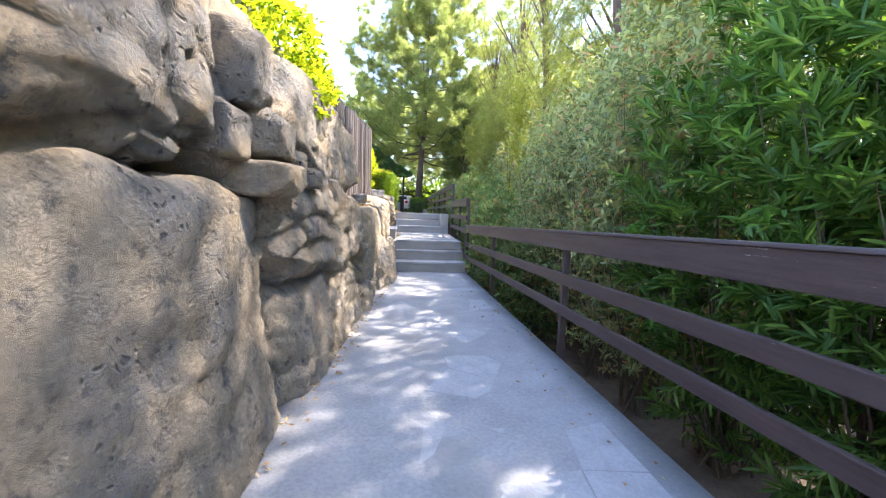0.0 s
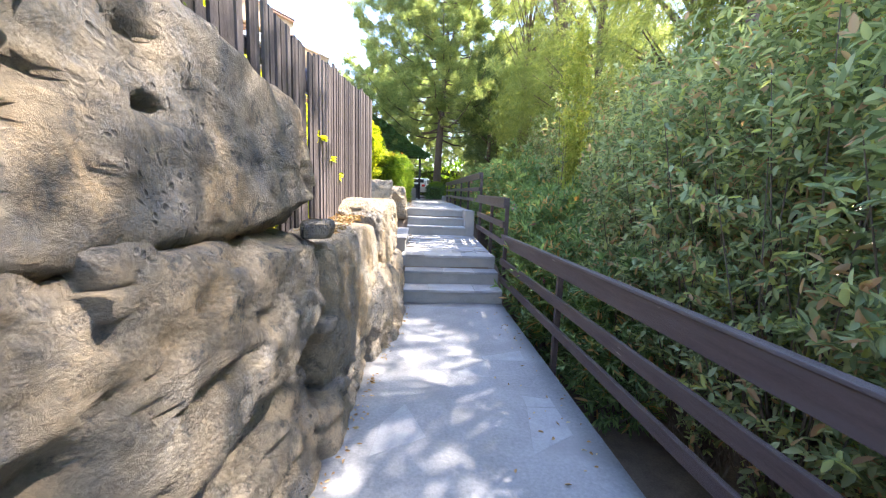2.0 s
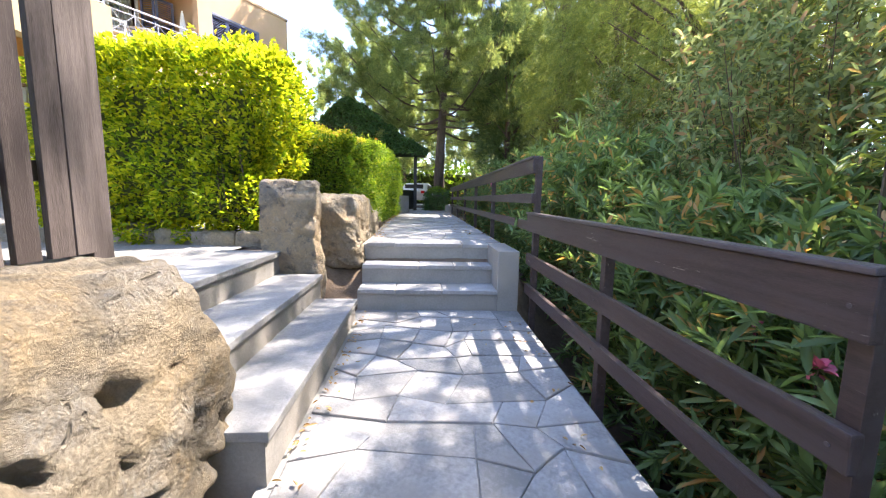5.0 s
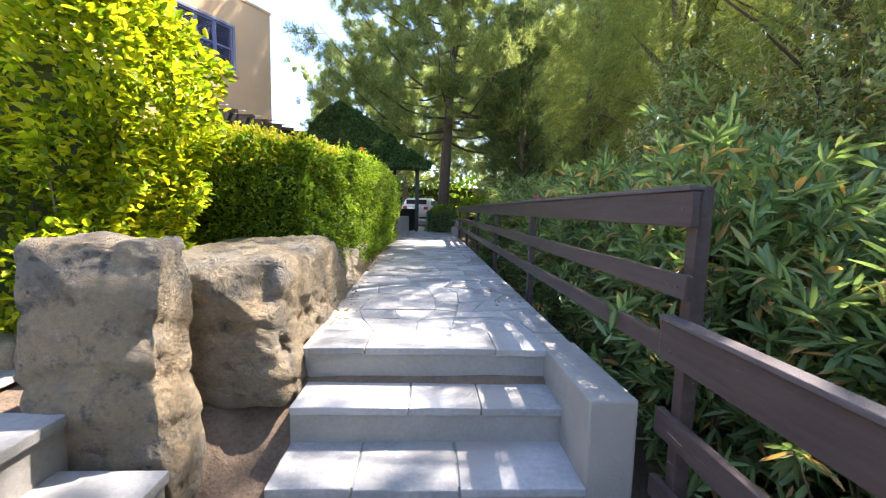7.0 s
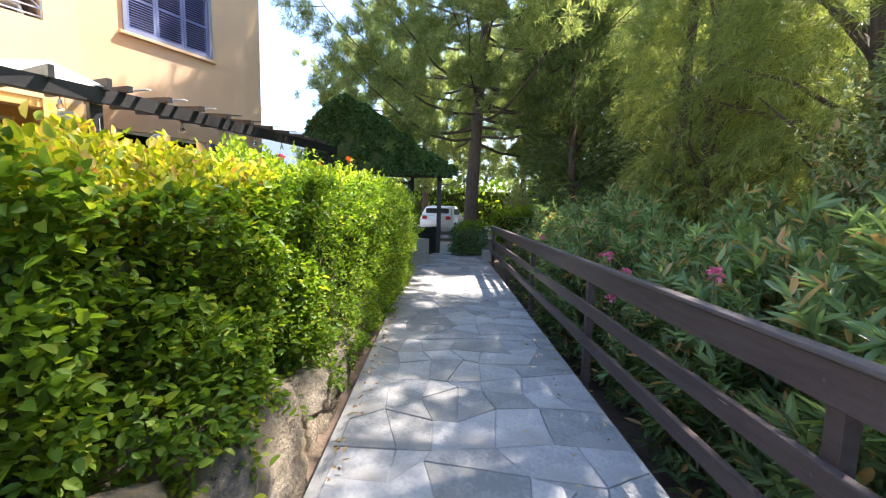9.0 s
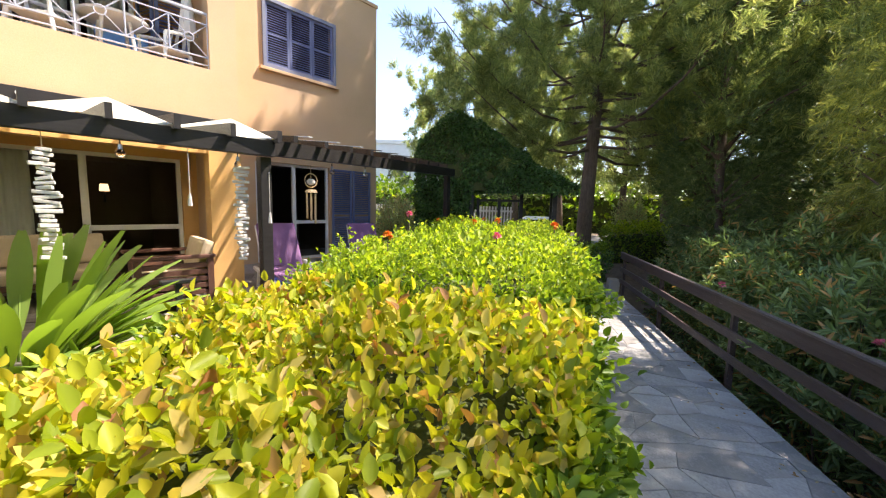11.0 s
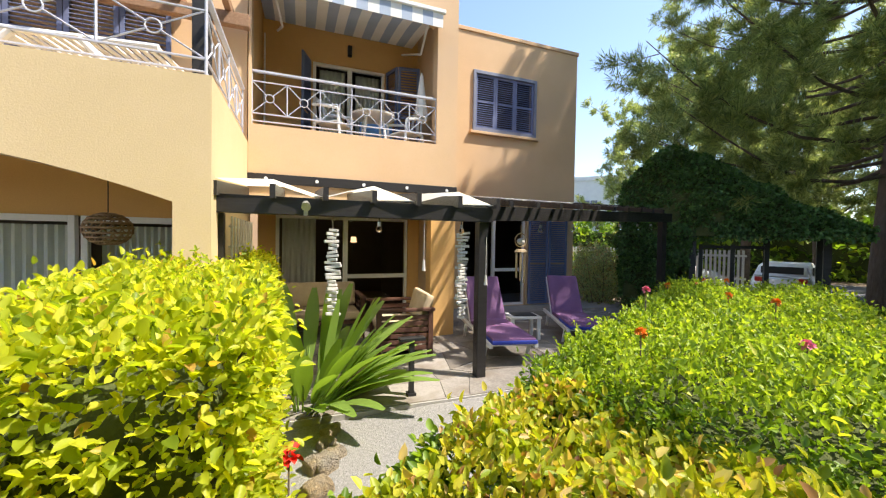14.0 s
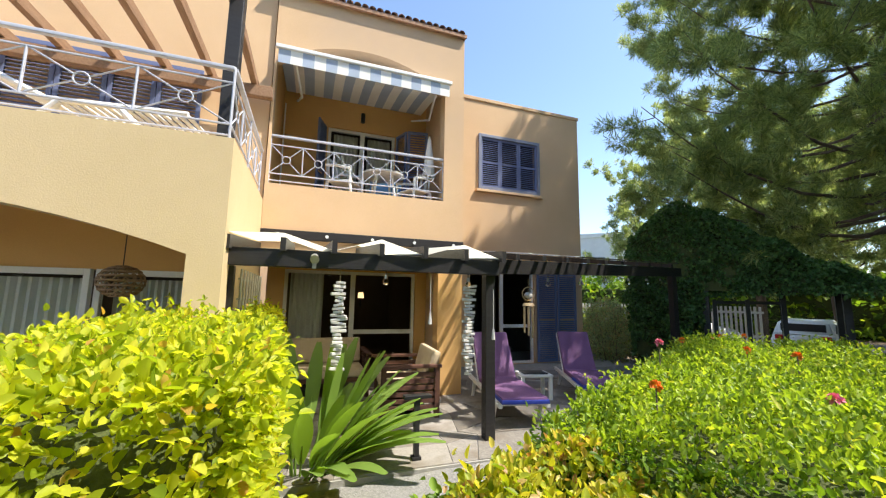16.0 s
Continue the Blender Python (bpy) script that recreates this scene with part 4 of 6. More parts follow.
for x0, x1 in ((-12.5, -10.6), (-10.55, -9.3), (-9.25, -8.25)):
    wn = part("window", bmesh.new(), M_WHITE, flat, "white framed glazing")
    for a, c, e, f in ((x0, x0 + 0.06, 2.05, 3.9), (x1 - 0.06, x1, 2.05, 3.9), (x0 + 0.06, x1 - 0.06, 3.83, 3.9), (x0 + 0.06, x1 - 0.06, 2.05, 2.12)):
        part("window_frame", slab(a, c, -3.22, -3.14, e, f, bevel=0.004), M_WHITE, wn)
    g = part("pane", slab(x0 + 0.06, x1 - 0.06, -3.19, -3.184, 2.12, 3.83), M_GLASS, wn)
    g.visible_shadow = False
    b = bmesh.new()
    for i in range(24):
        xa = x0 + 0.08 + (x1 - x0 - 0.16) * i / 24
        xb = x0 + 0.08 + (x1 - x0 - 0.16) * (i + 1) / 24
        b.faces.new([b.verts.new(p) for p in ((xa, -2.95 + 0.03 * (i % 2), 2.1), (xb, -2.95 + 0.03 * ((i + 1) % 2), 2.1), (xb, -2.95 + 0.03 * ((i + 1) % 2), 3.8), (xa, -2.95 + 0.03 * (i % 2), 3.8))])
    part("curtain", b, M_CURTAIN, wn)
hold = house
house = flat
for i in range(4):
    shutter(pose(-10.9 + i * 0.56, -2.32, 5.02), 0.55, 1.9)
house = hold
part("terrace_post", slab(-7.98, -7.84, -4.3, -4.16, 4.75, 7.2, bevel=0.01), M_BLACKWOOD, flat, "dark timber terrace post")
part("terrace_beam", slab(-14, -7.7, -2.62, -2.5, 6.55, 6.72, bevel=0.01), M_BEAM, flat, "brown timber beam")
for i in range(11):
    part("rafter", slab(-13.6 + i * 0.56, -13.52 + i * 0.56, -4.6, -2.35, 6.73, 6.86, bevel=0.008), M_BEAM, flat, "brown timber rafter")

# ---- pergola over the patio ----
perg = thing("pergola", HOUSE, "black timber pergola with slatted rafters and shade cloth", "pergola")
part("ledger", slab(-7.74, -4.51, -2.41, -2.362, 4.48, 4.62, bevel=0.006), M_BLACKWOOD, perg)
for i in range(5):
    part("bolt", stick((-7.5 + i * 0.7, -2.425, 4.55), (-7.5 + i * 0.7, -2.41, 4.55), 0.026, sides=8), M_WHITE, perg)
part("beam", slab(-7.80, -4.92, -4.50, -4.40, 3.92, 4.09, bevel=0.006), M_BLACKWOOD, perg)
part("post", slab(-5.04, -4.92, -4.39, -4.27, 2.05, 3.92, bevel=0.006), M_BLACKWOOD, perg)
part("post", slab(-7.80, -7.70, -4.39, -4.29, 2.05, 3.92, bevel=0.006), M_BLACKWOOD, perg)
part("post", slab(0.02, 0.14, -2.72, -2.60, 2.05, 4.2, bevel=0.006), M_BLACKWOOD, perg)
b = slab(0, 1, -0.05, 0.05, 0, 0.17, bevel=0.0)
for v in b.verts:
    k = v.co.x
    v.co = Vector((-5.0 + 5.35 * k + (0.02 if v.co.y > 0 else 0), -4.42 + 1.80 * k + v.co.y, 3.94 + 0.24 * k + v.co.z))
part("beam", b, M_BLACKWOOD, perg)


def rafter(x, y0, z0, x1, y1, z1, deep, mat, name="rafter"):
    bm = bmesh.new()
    a, c = Vector((x, y0, z0)), Vector((x1, y1, z1))
    d = (c - a).normalized()
    sd = d.cross(Vector((0, 0, 1))).normalized() * 0.025
    up = Vector((0, 0, deep))
    e = c + d * 0.0
    vs = [bm.verts.new(p) for p in (a - sd, a + sd, e + sd, e - sd, a - sd + up, a + sd + up, e + sd + up, e - sd + up)]
    for q in ((3, 2, 1, 0), (4, 5, 6, 7), (0, 1, 5, 4), (1, 2, 6, 5), (2, 3, 7, 6), (3, 0, 4, 7)):
        bm.faces.new([vs[k] for k in q])
    return part(name, bm, mat, perg)


for i in range(7):
    x = -7.74 + i * 0.47
    rafter(x, -2.41, 4.27, x, -4.62, 4.06, 0.13, M_BLACKWOOD)
for i in range(10):
    k = (i + 0.3) / 10
    x = -4.42 + 4.4 * k
    rafter(x, -0.02, 4.72, -4.85 + 5.0 * k, -4.60 + 1.82 * k, 4.10 + 0.24 * k, 0.07, M_BLACKWOOD)
    rafter(x + 0.21, -0.02, 4.80, -4.64 + 5.0 * k, -4.55 + 1.82 * k, 4.19 + 0.24 * k, 0.012, M_CANVAS if i < 3 else M_BLACKWOOD, "roof_strip")
b = bmesh.new()
cols = []
for i in range(7):
    x = -7.74 + i * 0.47
    lift = 0.15 if i % 2 else 0.015
    if i == 0:
        lift = 0.14
    cols.append([b.verts.new((x, yy, zz + lift - (0.0 if i % 2 else 0.01))) for yy, zz in ((-2.45, 4.29), (-3.4, 4.20), (-4.56, 4.09))])
for a, c in zip(cols, cols[1:]):
    for k in range(2):
        b.faces.new((a[k], c[k], c[k + 1], a[k + 1]))
part("shade_cloth", b, M_CLOTH, perg, "zigzag off-white shade cloth")
part("lattice", bmesh.new(), M_WHITE, perg)
lat = perg.children[-1]
for i in range(9):
    part("lath", stick((-7.66, -4.2 + i * 0.2, 2.1), (-7.66, -4.2 + i * 0.2, 3.9), 0.012, sides=5), M_DRIFT, lat)
for i in range(9):
    part("lath", stick((-7.68, -4.2, 2.2 + i * 0.2), (-7.68, -2.6, 2.2 + i * 0.2), 0.012, sides=5), M_DRIFT, lat)


def on_house(x, y, z, rz=0):
    return HOUSE @ pose(x, y, z, 0, 0, rz)


# ---- bulbs, chimes, lamp ----
bulb = thing("hanging_bulb", on_house(-3.9, -4.0, 3.98), "clear glass bulb hanging from the pergola beam", "light bulb", "pergola bulbs")
part("cord", stick((0, 0, 0), (0, 0, -0.04), 0.006, sides=6), M_BLACK, bulb)
part("socket", stick((0, 0, -0.04), (0, 0, -0.085), 0.018, 0.02), M_METAL, bulb)
b = bmesh.new()
bmesh.ops.create_uvsphere(b, u_segments=12, v_segments=8, radius=0.036, matrix=Matrix.Translation((0, 0, -0.118)))
part("glass", b, M_BULB, bulb, "clear bulb", smooth=True)
for x, y, z in ((-3.2, -3.82, 4.01), (-2.5, -3.57, 4.04), (-1.75, -3.3, 4.08), (-1.05, -3.05, 4.11), (-0.45, -2.83, 4.14), (-6.25, -4.45, 3.92), (-5.3, -4.45, 3.92)):
    copy_thing(bulb, on_house(x, y, z))


def stick_chime(x, y, z, n, seed):
    c = thing("driftwood_chime", on_house(x, y, z), "hanging string of stacked pale driftwood sticks", "wind chime", "driftwood chimes")
    rr = random.Random(seed)
    part("cord", stick((0, 0, 0.14), (0, 0, -n * 0.037), 0.004, sides=5), M_BAMBOO, c)
    for i in range(n):
        w = rr.uniform(0.04, 0.085)
        ob = part("driftwood_piece", wobble(slab(-w, w, -0.017, 0.017, -0.014, 0.014, bevel=0.005), 0.005, 14, i), M_DRIFT, c)
        ob.matrix_local = pose(rr.uniform(-0.012, 0.012), 0, -0.037 * i - 0.02, 0, rr.uniform(-10, 10), rr.uniform(-35, 35))


stick_chime(-6.72, -4.45, 3.80, 24, 1)
stick_chime(-5.22, -4.30, 3.80, 28, 2)
ch = thing("bamboo_chime", on_house(-4.25, -4.05, 3.62), "bamboo wind chime with a pale bird ornament", "wind chime")
part("cord", stick((0, 0, 0.3), (0, 0, 0), 0.004, sides=5), M_BAMBOO, ch)
part("hoop", tube([(0.09 * math.cos(a), 0, 0.1 + 0.09 * math.sin(a)) for a in np.linspace(0, 6.28, 17)], [0.007] * 17, 5), M_BAMBOO, ch)
b = bmesh.new()
bmesh.ops.create_uvsphere(b, u_segments=10, v_segments=7, radius=0.045, matrix=Matrix.Translation((0, 0, 0.08)) @ Matrix.Diagonal((1.4, 0.7, 1, 1)))
part("bird_ornament", b, M_DRIFT, ch, "pale carved ornament", smooth=True)
part("disc", stick((0, 0, -0.06), (0, 0, -0.02), 0.085, 0.06, sides=12), M_BAMBOO, ch)
for k in range(6):
    a = k * 1.047
    part("bamboo_tube", stick((0.06 * math.cos(a), 0.06 * math.sin(a), -0.07), (0.06 * math.cos(a), 0.06 * math.sin(a), -0.30 - 0.035 * k), 0.014), M_BAMBOO, ch)
for x, z, n in ((-5.75, 3.88, 1), (-4.98, 3.7, 2)):
    orn = thing("hanging_ornament", on_house(x, -4.46, z), "small shell ornament on a cord", "ornament", "pergola ornaments")
    part("cord", stick((0, 0, 0.05), (0, 0, -0.4), 0.004, sides=5), M_DRIFT, orn)
    part("pendant", stick((0, 0, -0.52), (0, 0, -0.4), 0.022, 0.01, sides=7), M_DRIFT, orn)
spot = thing("floodlight", on_house(-6.98, -4.53, 4.0), "small grey floodlight clamped on the beam", "lamp")
part("housing", stick((0, 0.04, 0.03), (0, -0.12, -0.01), 0.036, 0.042, sides=14), M_METAL, spot)
part("bracket", slab(-0.02, 0.02, 0.02, 0.05, -0.09, 0.05), M_METAL, spot)
sol = thing("garden_lamp", on_house(-5.92, -4.62, PATIO + 0.05), "black bollard garden lamp with flat square cap", "lamp", "garden lamps")
part("stem", slab(-0.025, 0.025, -0.025, 0.025, 0, 0.6), M_BLACK, sol)
part("cap", slab(-0.14, 0.14, -0.05, 0.05, 0.60, 0.635, bevel=0.008), M_BLACK, sol)
part("foot", slab(-0.045, 0.045, -0.045, 0.045, 0, 0.05), M_BLACK, sol)
copy_thing(sol, Matrix.Translation((-3.55, 10.85, ground_z(-3.55, 10.85) - 0.2)))


# ---- patio furniture ----
def lounger(m, label):
    l = thing("sun_lounger", m, label, "sun lounger", "patio sun loungers")
    for s in (-0.31, 0.31):
        part("side_rail", slab(s - 0.025, s + 0.025, -0.95, 0.95, 0.25, 0.31, bevel=0.01), M_PLASTIC, l)
        for y in (-0.72, 0.55):
            b = stick((s, y, 0.27), (s, y + 0.14, 0.0), 0.03, 0.024)
            part("leg", b, M_PLASTIC, l)
    part("slat_deck", slab(-0.29, 0.29, -0.95, 0.32, 0.285, 0.305), M_PLASTIC, l)
    b = slab(-0.30, 0.30, -0.98, 0.32, 0.31, 0.385, bevel=0.03)
    part("mattress", b, M_PURPLE, l, "faded purple cushion")
    part("piping", slab(-0.308, 0.308, -1.0, -0.30, 0.312, 0.362, bevel=0.012), M_NAVY, l, "royal blue cushion edge")
    b = slab(-0.30, 0.30, 0, 0.85, 0, 0.07, bevel=0.03)
    ob = part("backrest_cushion", b, M_PURPLE, l, "faded purple back cushion")
    ob.matrix_local = pose(0, 0.32, 0.325, 52)
    ob = part("backrest_frame", slab(-0.31, 0.31, 0, 0.85, -0.03, 0), M_PLASTIC, l)
    ob.matrix_local = pose(0, 0.32, 0.325, 52)
    return l


lg = lounger(on_house(-4.2, -3.25, PATIO + 0.06, -12), "white plastic sun lounger with a purple cushion")
copy_thing(lg, on_house(-2.45, -2.95, PATIO + 0.06, -24))
tb = thing("side_table", on_house(-3.45, -2.9, PATIO + 0.06, -12), "low white plastic side table with a dark tray", "table")
part("tabletop", slab(-0.27, 0.27, -0.2, 0.2, 0.36, 0.40, bevel=0.012), M_PLASTIC, tb)
part("tray", slab(-0.2, 0.2, -0.14, 0.14, 0.40, 0.415, bevel=0.004), M_BLACK, tb)
for sx in (-0.23, 0.23):
    for sy in (-0.16, 0.16):
        part("leg", slab(sx - 0.025, sx + 0.025, sy - 0.025, sy + 0.025, 0, 0.36), M_PLASTIC, tb)


def garden_sofa(m, w):
    s = thing("garden_sofa", m, "brown slatted wooden garden sofa with beige cushions", "sofa", "patio sofas")
    for x in (-w / 2, w / 2):
        for i in range(6):
            part("slat", slab(x - 0.02, x + 0.02, -0.38, 0.38, 0.12 + i * 0.085, 0.18 + i * 0.085, bevel=0.004), M_TEAK, s)
        for y in (-0.36, 0.36):
            part("leg", slab(x - 0.035, x + 0.035, y - 0.035, y + 0.035, 0, 0.66, bevel=0.005), M_TEAK, s)
        ob = part("armrest", slab(x - 0.05, x + 0.05, -0.45, 0.42, 0.66, 0.70, bevel=0.008), M_TEAK, s)
    for i in range(6):
        part("slat", slab(-w / 2, w / 2, 0.36, 0.40, 0.12 + i * 0.085, 0.18 + i * 0.085, bevel=0.004), M_TEAK, s)
    part("seat_frame", slab(-w / 2 + 0.03, w / 2 - 0.03, -0.36, 0.35, 0.25, 0.31), M_TEAK, s)
    part("seat_cushion", slab(-w / 2 + 0.04, w / 2 - 0.04, -0.37, 0.33, 0.315, 0.45, bevel=0.04), M_CUSHION, s)
    ob = part("back_cushion", slab(-w / 2 + 0.04, w / 2 - 0.04, -0.07, 0.07, 0, 0.42, bevel=0.05), M_CUSHION, s)
    ob.matrix_local = pose(0, 0.27, 0.46, -14)
    return s


so = garden_sofa(on_house(-5.62, -2.9, PATIO + 0.06, -95), 1.0)
garden_sofa(on_house(-6.75, -1.75, PATIO + 0.06, 0), 1.4)

# ---- balcony furniture and awning ----
aw = thing("striped_awning", HOUSE, "blue and white striped awning folded out over the balcony", "awning")
n = 16
for i in range(n):
    x0, x1 = -7.66 + i * (2.76 / n), -7.66 + (i + 1) * (2.76 / n)
    b = bmesh.new()
    pts = ((-0.80, 7.66), (-1.6, 7.56), (-2.62, 7.36))
    for (ya, za), (yb, zb) in zip(pts, pts[1:]):
        b.faces.new([b.verts.new(p) for p in ((x0, ya, za), (x1, ya, za), (x1, yb, zb), (x0, yb, zb))])
    part("stripe", b, M_AWNBLUE if i % 2 == 0 else M_CANVAS, aw)
    part("valance", slab(x0, x1, -2.645, -2.635, 7.13, 7.35), M_AWNBLUE if i % 2 == 0 else M_CANVAS, aw)
part("front_bar", slab(-7.70, -4.86, -2.68, -2.62, 7.35, 7.41, bevel=0.012), M_WHITE, aw, "white front bar")
for x in (-7.45, -5.1):
    part("arm", stick((x, -0.78, 7.50), (x + 0.12, -1.7, 7.12), 0.02), M_WHITE, aw, "white folding arm")
    part("arm", stick((x + 0.12, -1.7, 7.12), (x, -2.6, 7.34), 0.02), M_WHITE, aw, "white folding arm")


def plastic_chair(m):
    c = thing("plastic_armchair", m, "white moulded plastic armchair on the balcony", "chair", "balcony chairs")
    part("seat", wobble(slab(-0.22, 0.22, -0.22, 0.2, 0.40, 0.43, bevel=0.012), 0.006, 4), M_PLASTIC, c)
    b = bmesh.new()
    rows = []
    for j in range(7):
        z = 0.42 + j * 0.075
        wd = 0.22 - 0.02 * (j / 6) ** 3 * 4
        rows.append([b.verts.new((wd * math.sin(a), 0.2 + 0.05 * j / 6 + 0.05 * math.cos(a) - 0.03, z)) for a in np.linspace(-1.5, 1.5, 9)])
    for r0, r1 in zip(rows, rows[1:]):
        for k in range(8):
            if k % 2 == 0 or r0 is rows[0] or r1 is rows[-1]:
                b.faces.new((r0[k], r0[k + 1], r1[k + 1], r1[k]))
    bmesh.ops.solidify(b, geom=b.faces[:], thickness=0.015)
    part("backrest", b, M_PLASTIC, c)
    for s in (-1, 1):
        part("armrest", tube([(s * 0.27, -0.22, 0.60), (s * 0.28, 0.0, 0.65), (s * 0.25, 0.22, 0.68)], [0.026, 0.026, 0.024], 7), M_PLASTIC, c)
        part("leg", tube([(s * 0.27, -0.22, 0.60), (s * 0.25, -0.22, 0.4), (s * 0.26, -0.26, 0)], [0.026, 0.026, 0.02], 7), M_PLASTIC, c)
        part("leg", tube([(s * 0.20, 0.2, 0.42), (s * 0.24, 0.27, 0)], [0.026, 0.02], 7), M_PLASTIC, c)
    return c


pc = plastic_chair(on_house(-6.55, -1.95, 5.14, 60))
copy_thing(pc, on_house(-5.3, -1.95, 5.14, -65))
rt = thing("round_table", on_house(-5.85, -1.75, 5.14), "white round plastic table on the balcony", "table")
part("tabletop", stick((0, 0, 0.69), (0, 0, 0.72), 0.38, 0.39, sides=28), M_PLASTIC, rt)
for k in range(4):
    a = 0.8 + k * 1.571
    part("leg", stick((0.2 * math.cos(a), 0.2 * math.sin(a), 0.69), (0.3 * math.cos(a), 0.3 * math.sin(a), 0), 0.022), M_PLASTIC, rt)
cb = slab(-0.32, 0.32, -0.05, 0.05, 0, 0.85, bevel=0.02)
M_SKYBLUE = material("pale blue plastic", (0.12, 0.30, 0.60), (0.18, 0.38, 0.68), 0.5, 4, 40, 0.05)
ob = tagged(part("folded_airbed", cb, M_SKYBLUE), "pale blue panel leaning by the balcony door", "panel")
ob.matrix_world = on_house(-5.65, -0.95, 5.14)
um = thing("closed_parasol", on_house(-5.02, -1.9, 5.14), "furled white parasol beside the balcony railing", "parasol")
part("canopy", stick((0, 0, 0.75), (0, 0, 1.5), 0.13, 0.03, sides=9), M_CANVAS, um)
part("pole", stick((0, 0, 0), (0, 0, 1.55), 0.016), M_WHITE, um)
part("base", stick((0, 0, 0), (0, 0, 0.08), 0.2, 0.16, sides=16), M_PLASTIC, um)

ld = thing("plastic_lounger", on_house(-9.2, -3.75, 5.0, 82), "white slatted plastic lounger on the roof terrace", "sun lounger", "terrace loungers")
for s in (-0.33, 0.33):
    part("side_rail", tube([(s, -1.0, 0.42), (s, 0.2, 0.44), (s, 0.95, 0.80)], [0.03, 0.03, 0.025], 7), M_PLASTIC, ld)
    for y0, y1 in ((-0.8, -0.4), (0.5, 0.1)):
        part("leg", stick((s, y0, 0), (s, y1, 0.42), 0.03, 0.035), M_PLASTIC, ld)
for i in range(26):
    y = -0.97 + i * 0.076
    z = 0.43 if y < 0.2 else 0.44 + (y - 0.2) * 0.48
    part("slat", slab(-0.32, 0.32, y - 0.022, y + 0.022, z - 0.008, z + 0.008), M_PLASTIC, ld)
copy_thing(ld, on_house(-11.3, -3.75, 5.0, 96))
pl = thing("wicker_lamp", on_house(-8.75, -3.9, 3.75), "round brown wicker pendant lamp in the veranda", "lamp")
part("cord", stick((0, 0, 0.16), (0, 0, 0.8), 0.005, sides=5), M_BLACK, pl)
b = bmesh.new()
for j in range(9):
    a = -1.2 + j * 0.32
    r, z = 0.19 * math.cos(a * 0.95), 0.15 * math.sin(a)
    ring = [(r * math.cos(q), r * math.sin(q), z) for q in np.linspace(0, 6.2832, 21)]
    t2 = tube(ring, [0.011] * 21, 5)
    me = bpy.data.meshes.new("ring")
    t2.to_mesh(me)
    t2.free()
    b.from_mesh(me)
for k in range(16):
    q = k * 0.3927
    for j in range(8):
        a0, a1 = -1.2 + j * 0.32, -1.2 + (j + 1) * 0.32
        rod(b, (0.19 * math.cos(a0 * 0.95) * math.cos(q), 0.19 * math.cos(a0 * 0.95) * math.sin(q), 0.15 * math.sin(a0)), (0.19 * math.cos(a1 * 0.95) * math.cos(q + 0.2), 0.19 * math.cos(a1 * 0.95) * math.sin(q + 0.2), 0.15 * math.sin(a1)), 0.008, sides=4, caps=False)
part("shade", b, M_WICKER, pl, "woven wicker shade")
# warm lamps seen through the glass
for x, y, z in ((-7.0, 1.2, 3.3), (-7.05, 0.9, 2.95), (-5.6, 2.6, 3.6)):
    rl = thing("room_lamp", on_house(x, y, z), "small lit table lamp inside the dim room", "lamp", "room lamps")
    b = stick((0, 0, 0), (0, 0, 0.16), 0.09, 0.07, sides=14)
    M = bpy.data.materials.get("lit lamp shade")
    if not M:
        M = material("lit lamp shade", (0.8, 0.6, 0.35), (0.85, 0.65, 0.4), 0.8, 3, 30, 0)
        M.node_tree.nodes["Principled BSDF"].inputs["Emission Color"].default_value = (1, 0.62, 0.28, 1)
        M.node_tree.nodes["Principled BSDF"].inputs["Emission Strength"].default_value = 0.9
    part("shade", b, M, rl)
    part("stand", stick((0, 0, -0.25), (0, 0, 0), 0.03, 0.015), M_BLACK, rl)

# ---- plants: generators ----
def unit(v):
    return v / (np.linalg.norm(v, axis=1, keepdims=True) + 1e-9)


def lumpy(p, amount, scale, seed):
    """Cheap smooth noise on points, as sums of sines."""
    s = np.zeros(len(p))
    for k in range(5):
        r = np.random.RandomState(seed * 13 + k)
        w = r.normal(size=3) * scale * (1 + 0.6 * k)
        s += np.sin(p @ w + r.uniform(0, 6.28)) / (1 + 0.6 * k)
    return s * amount


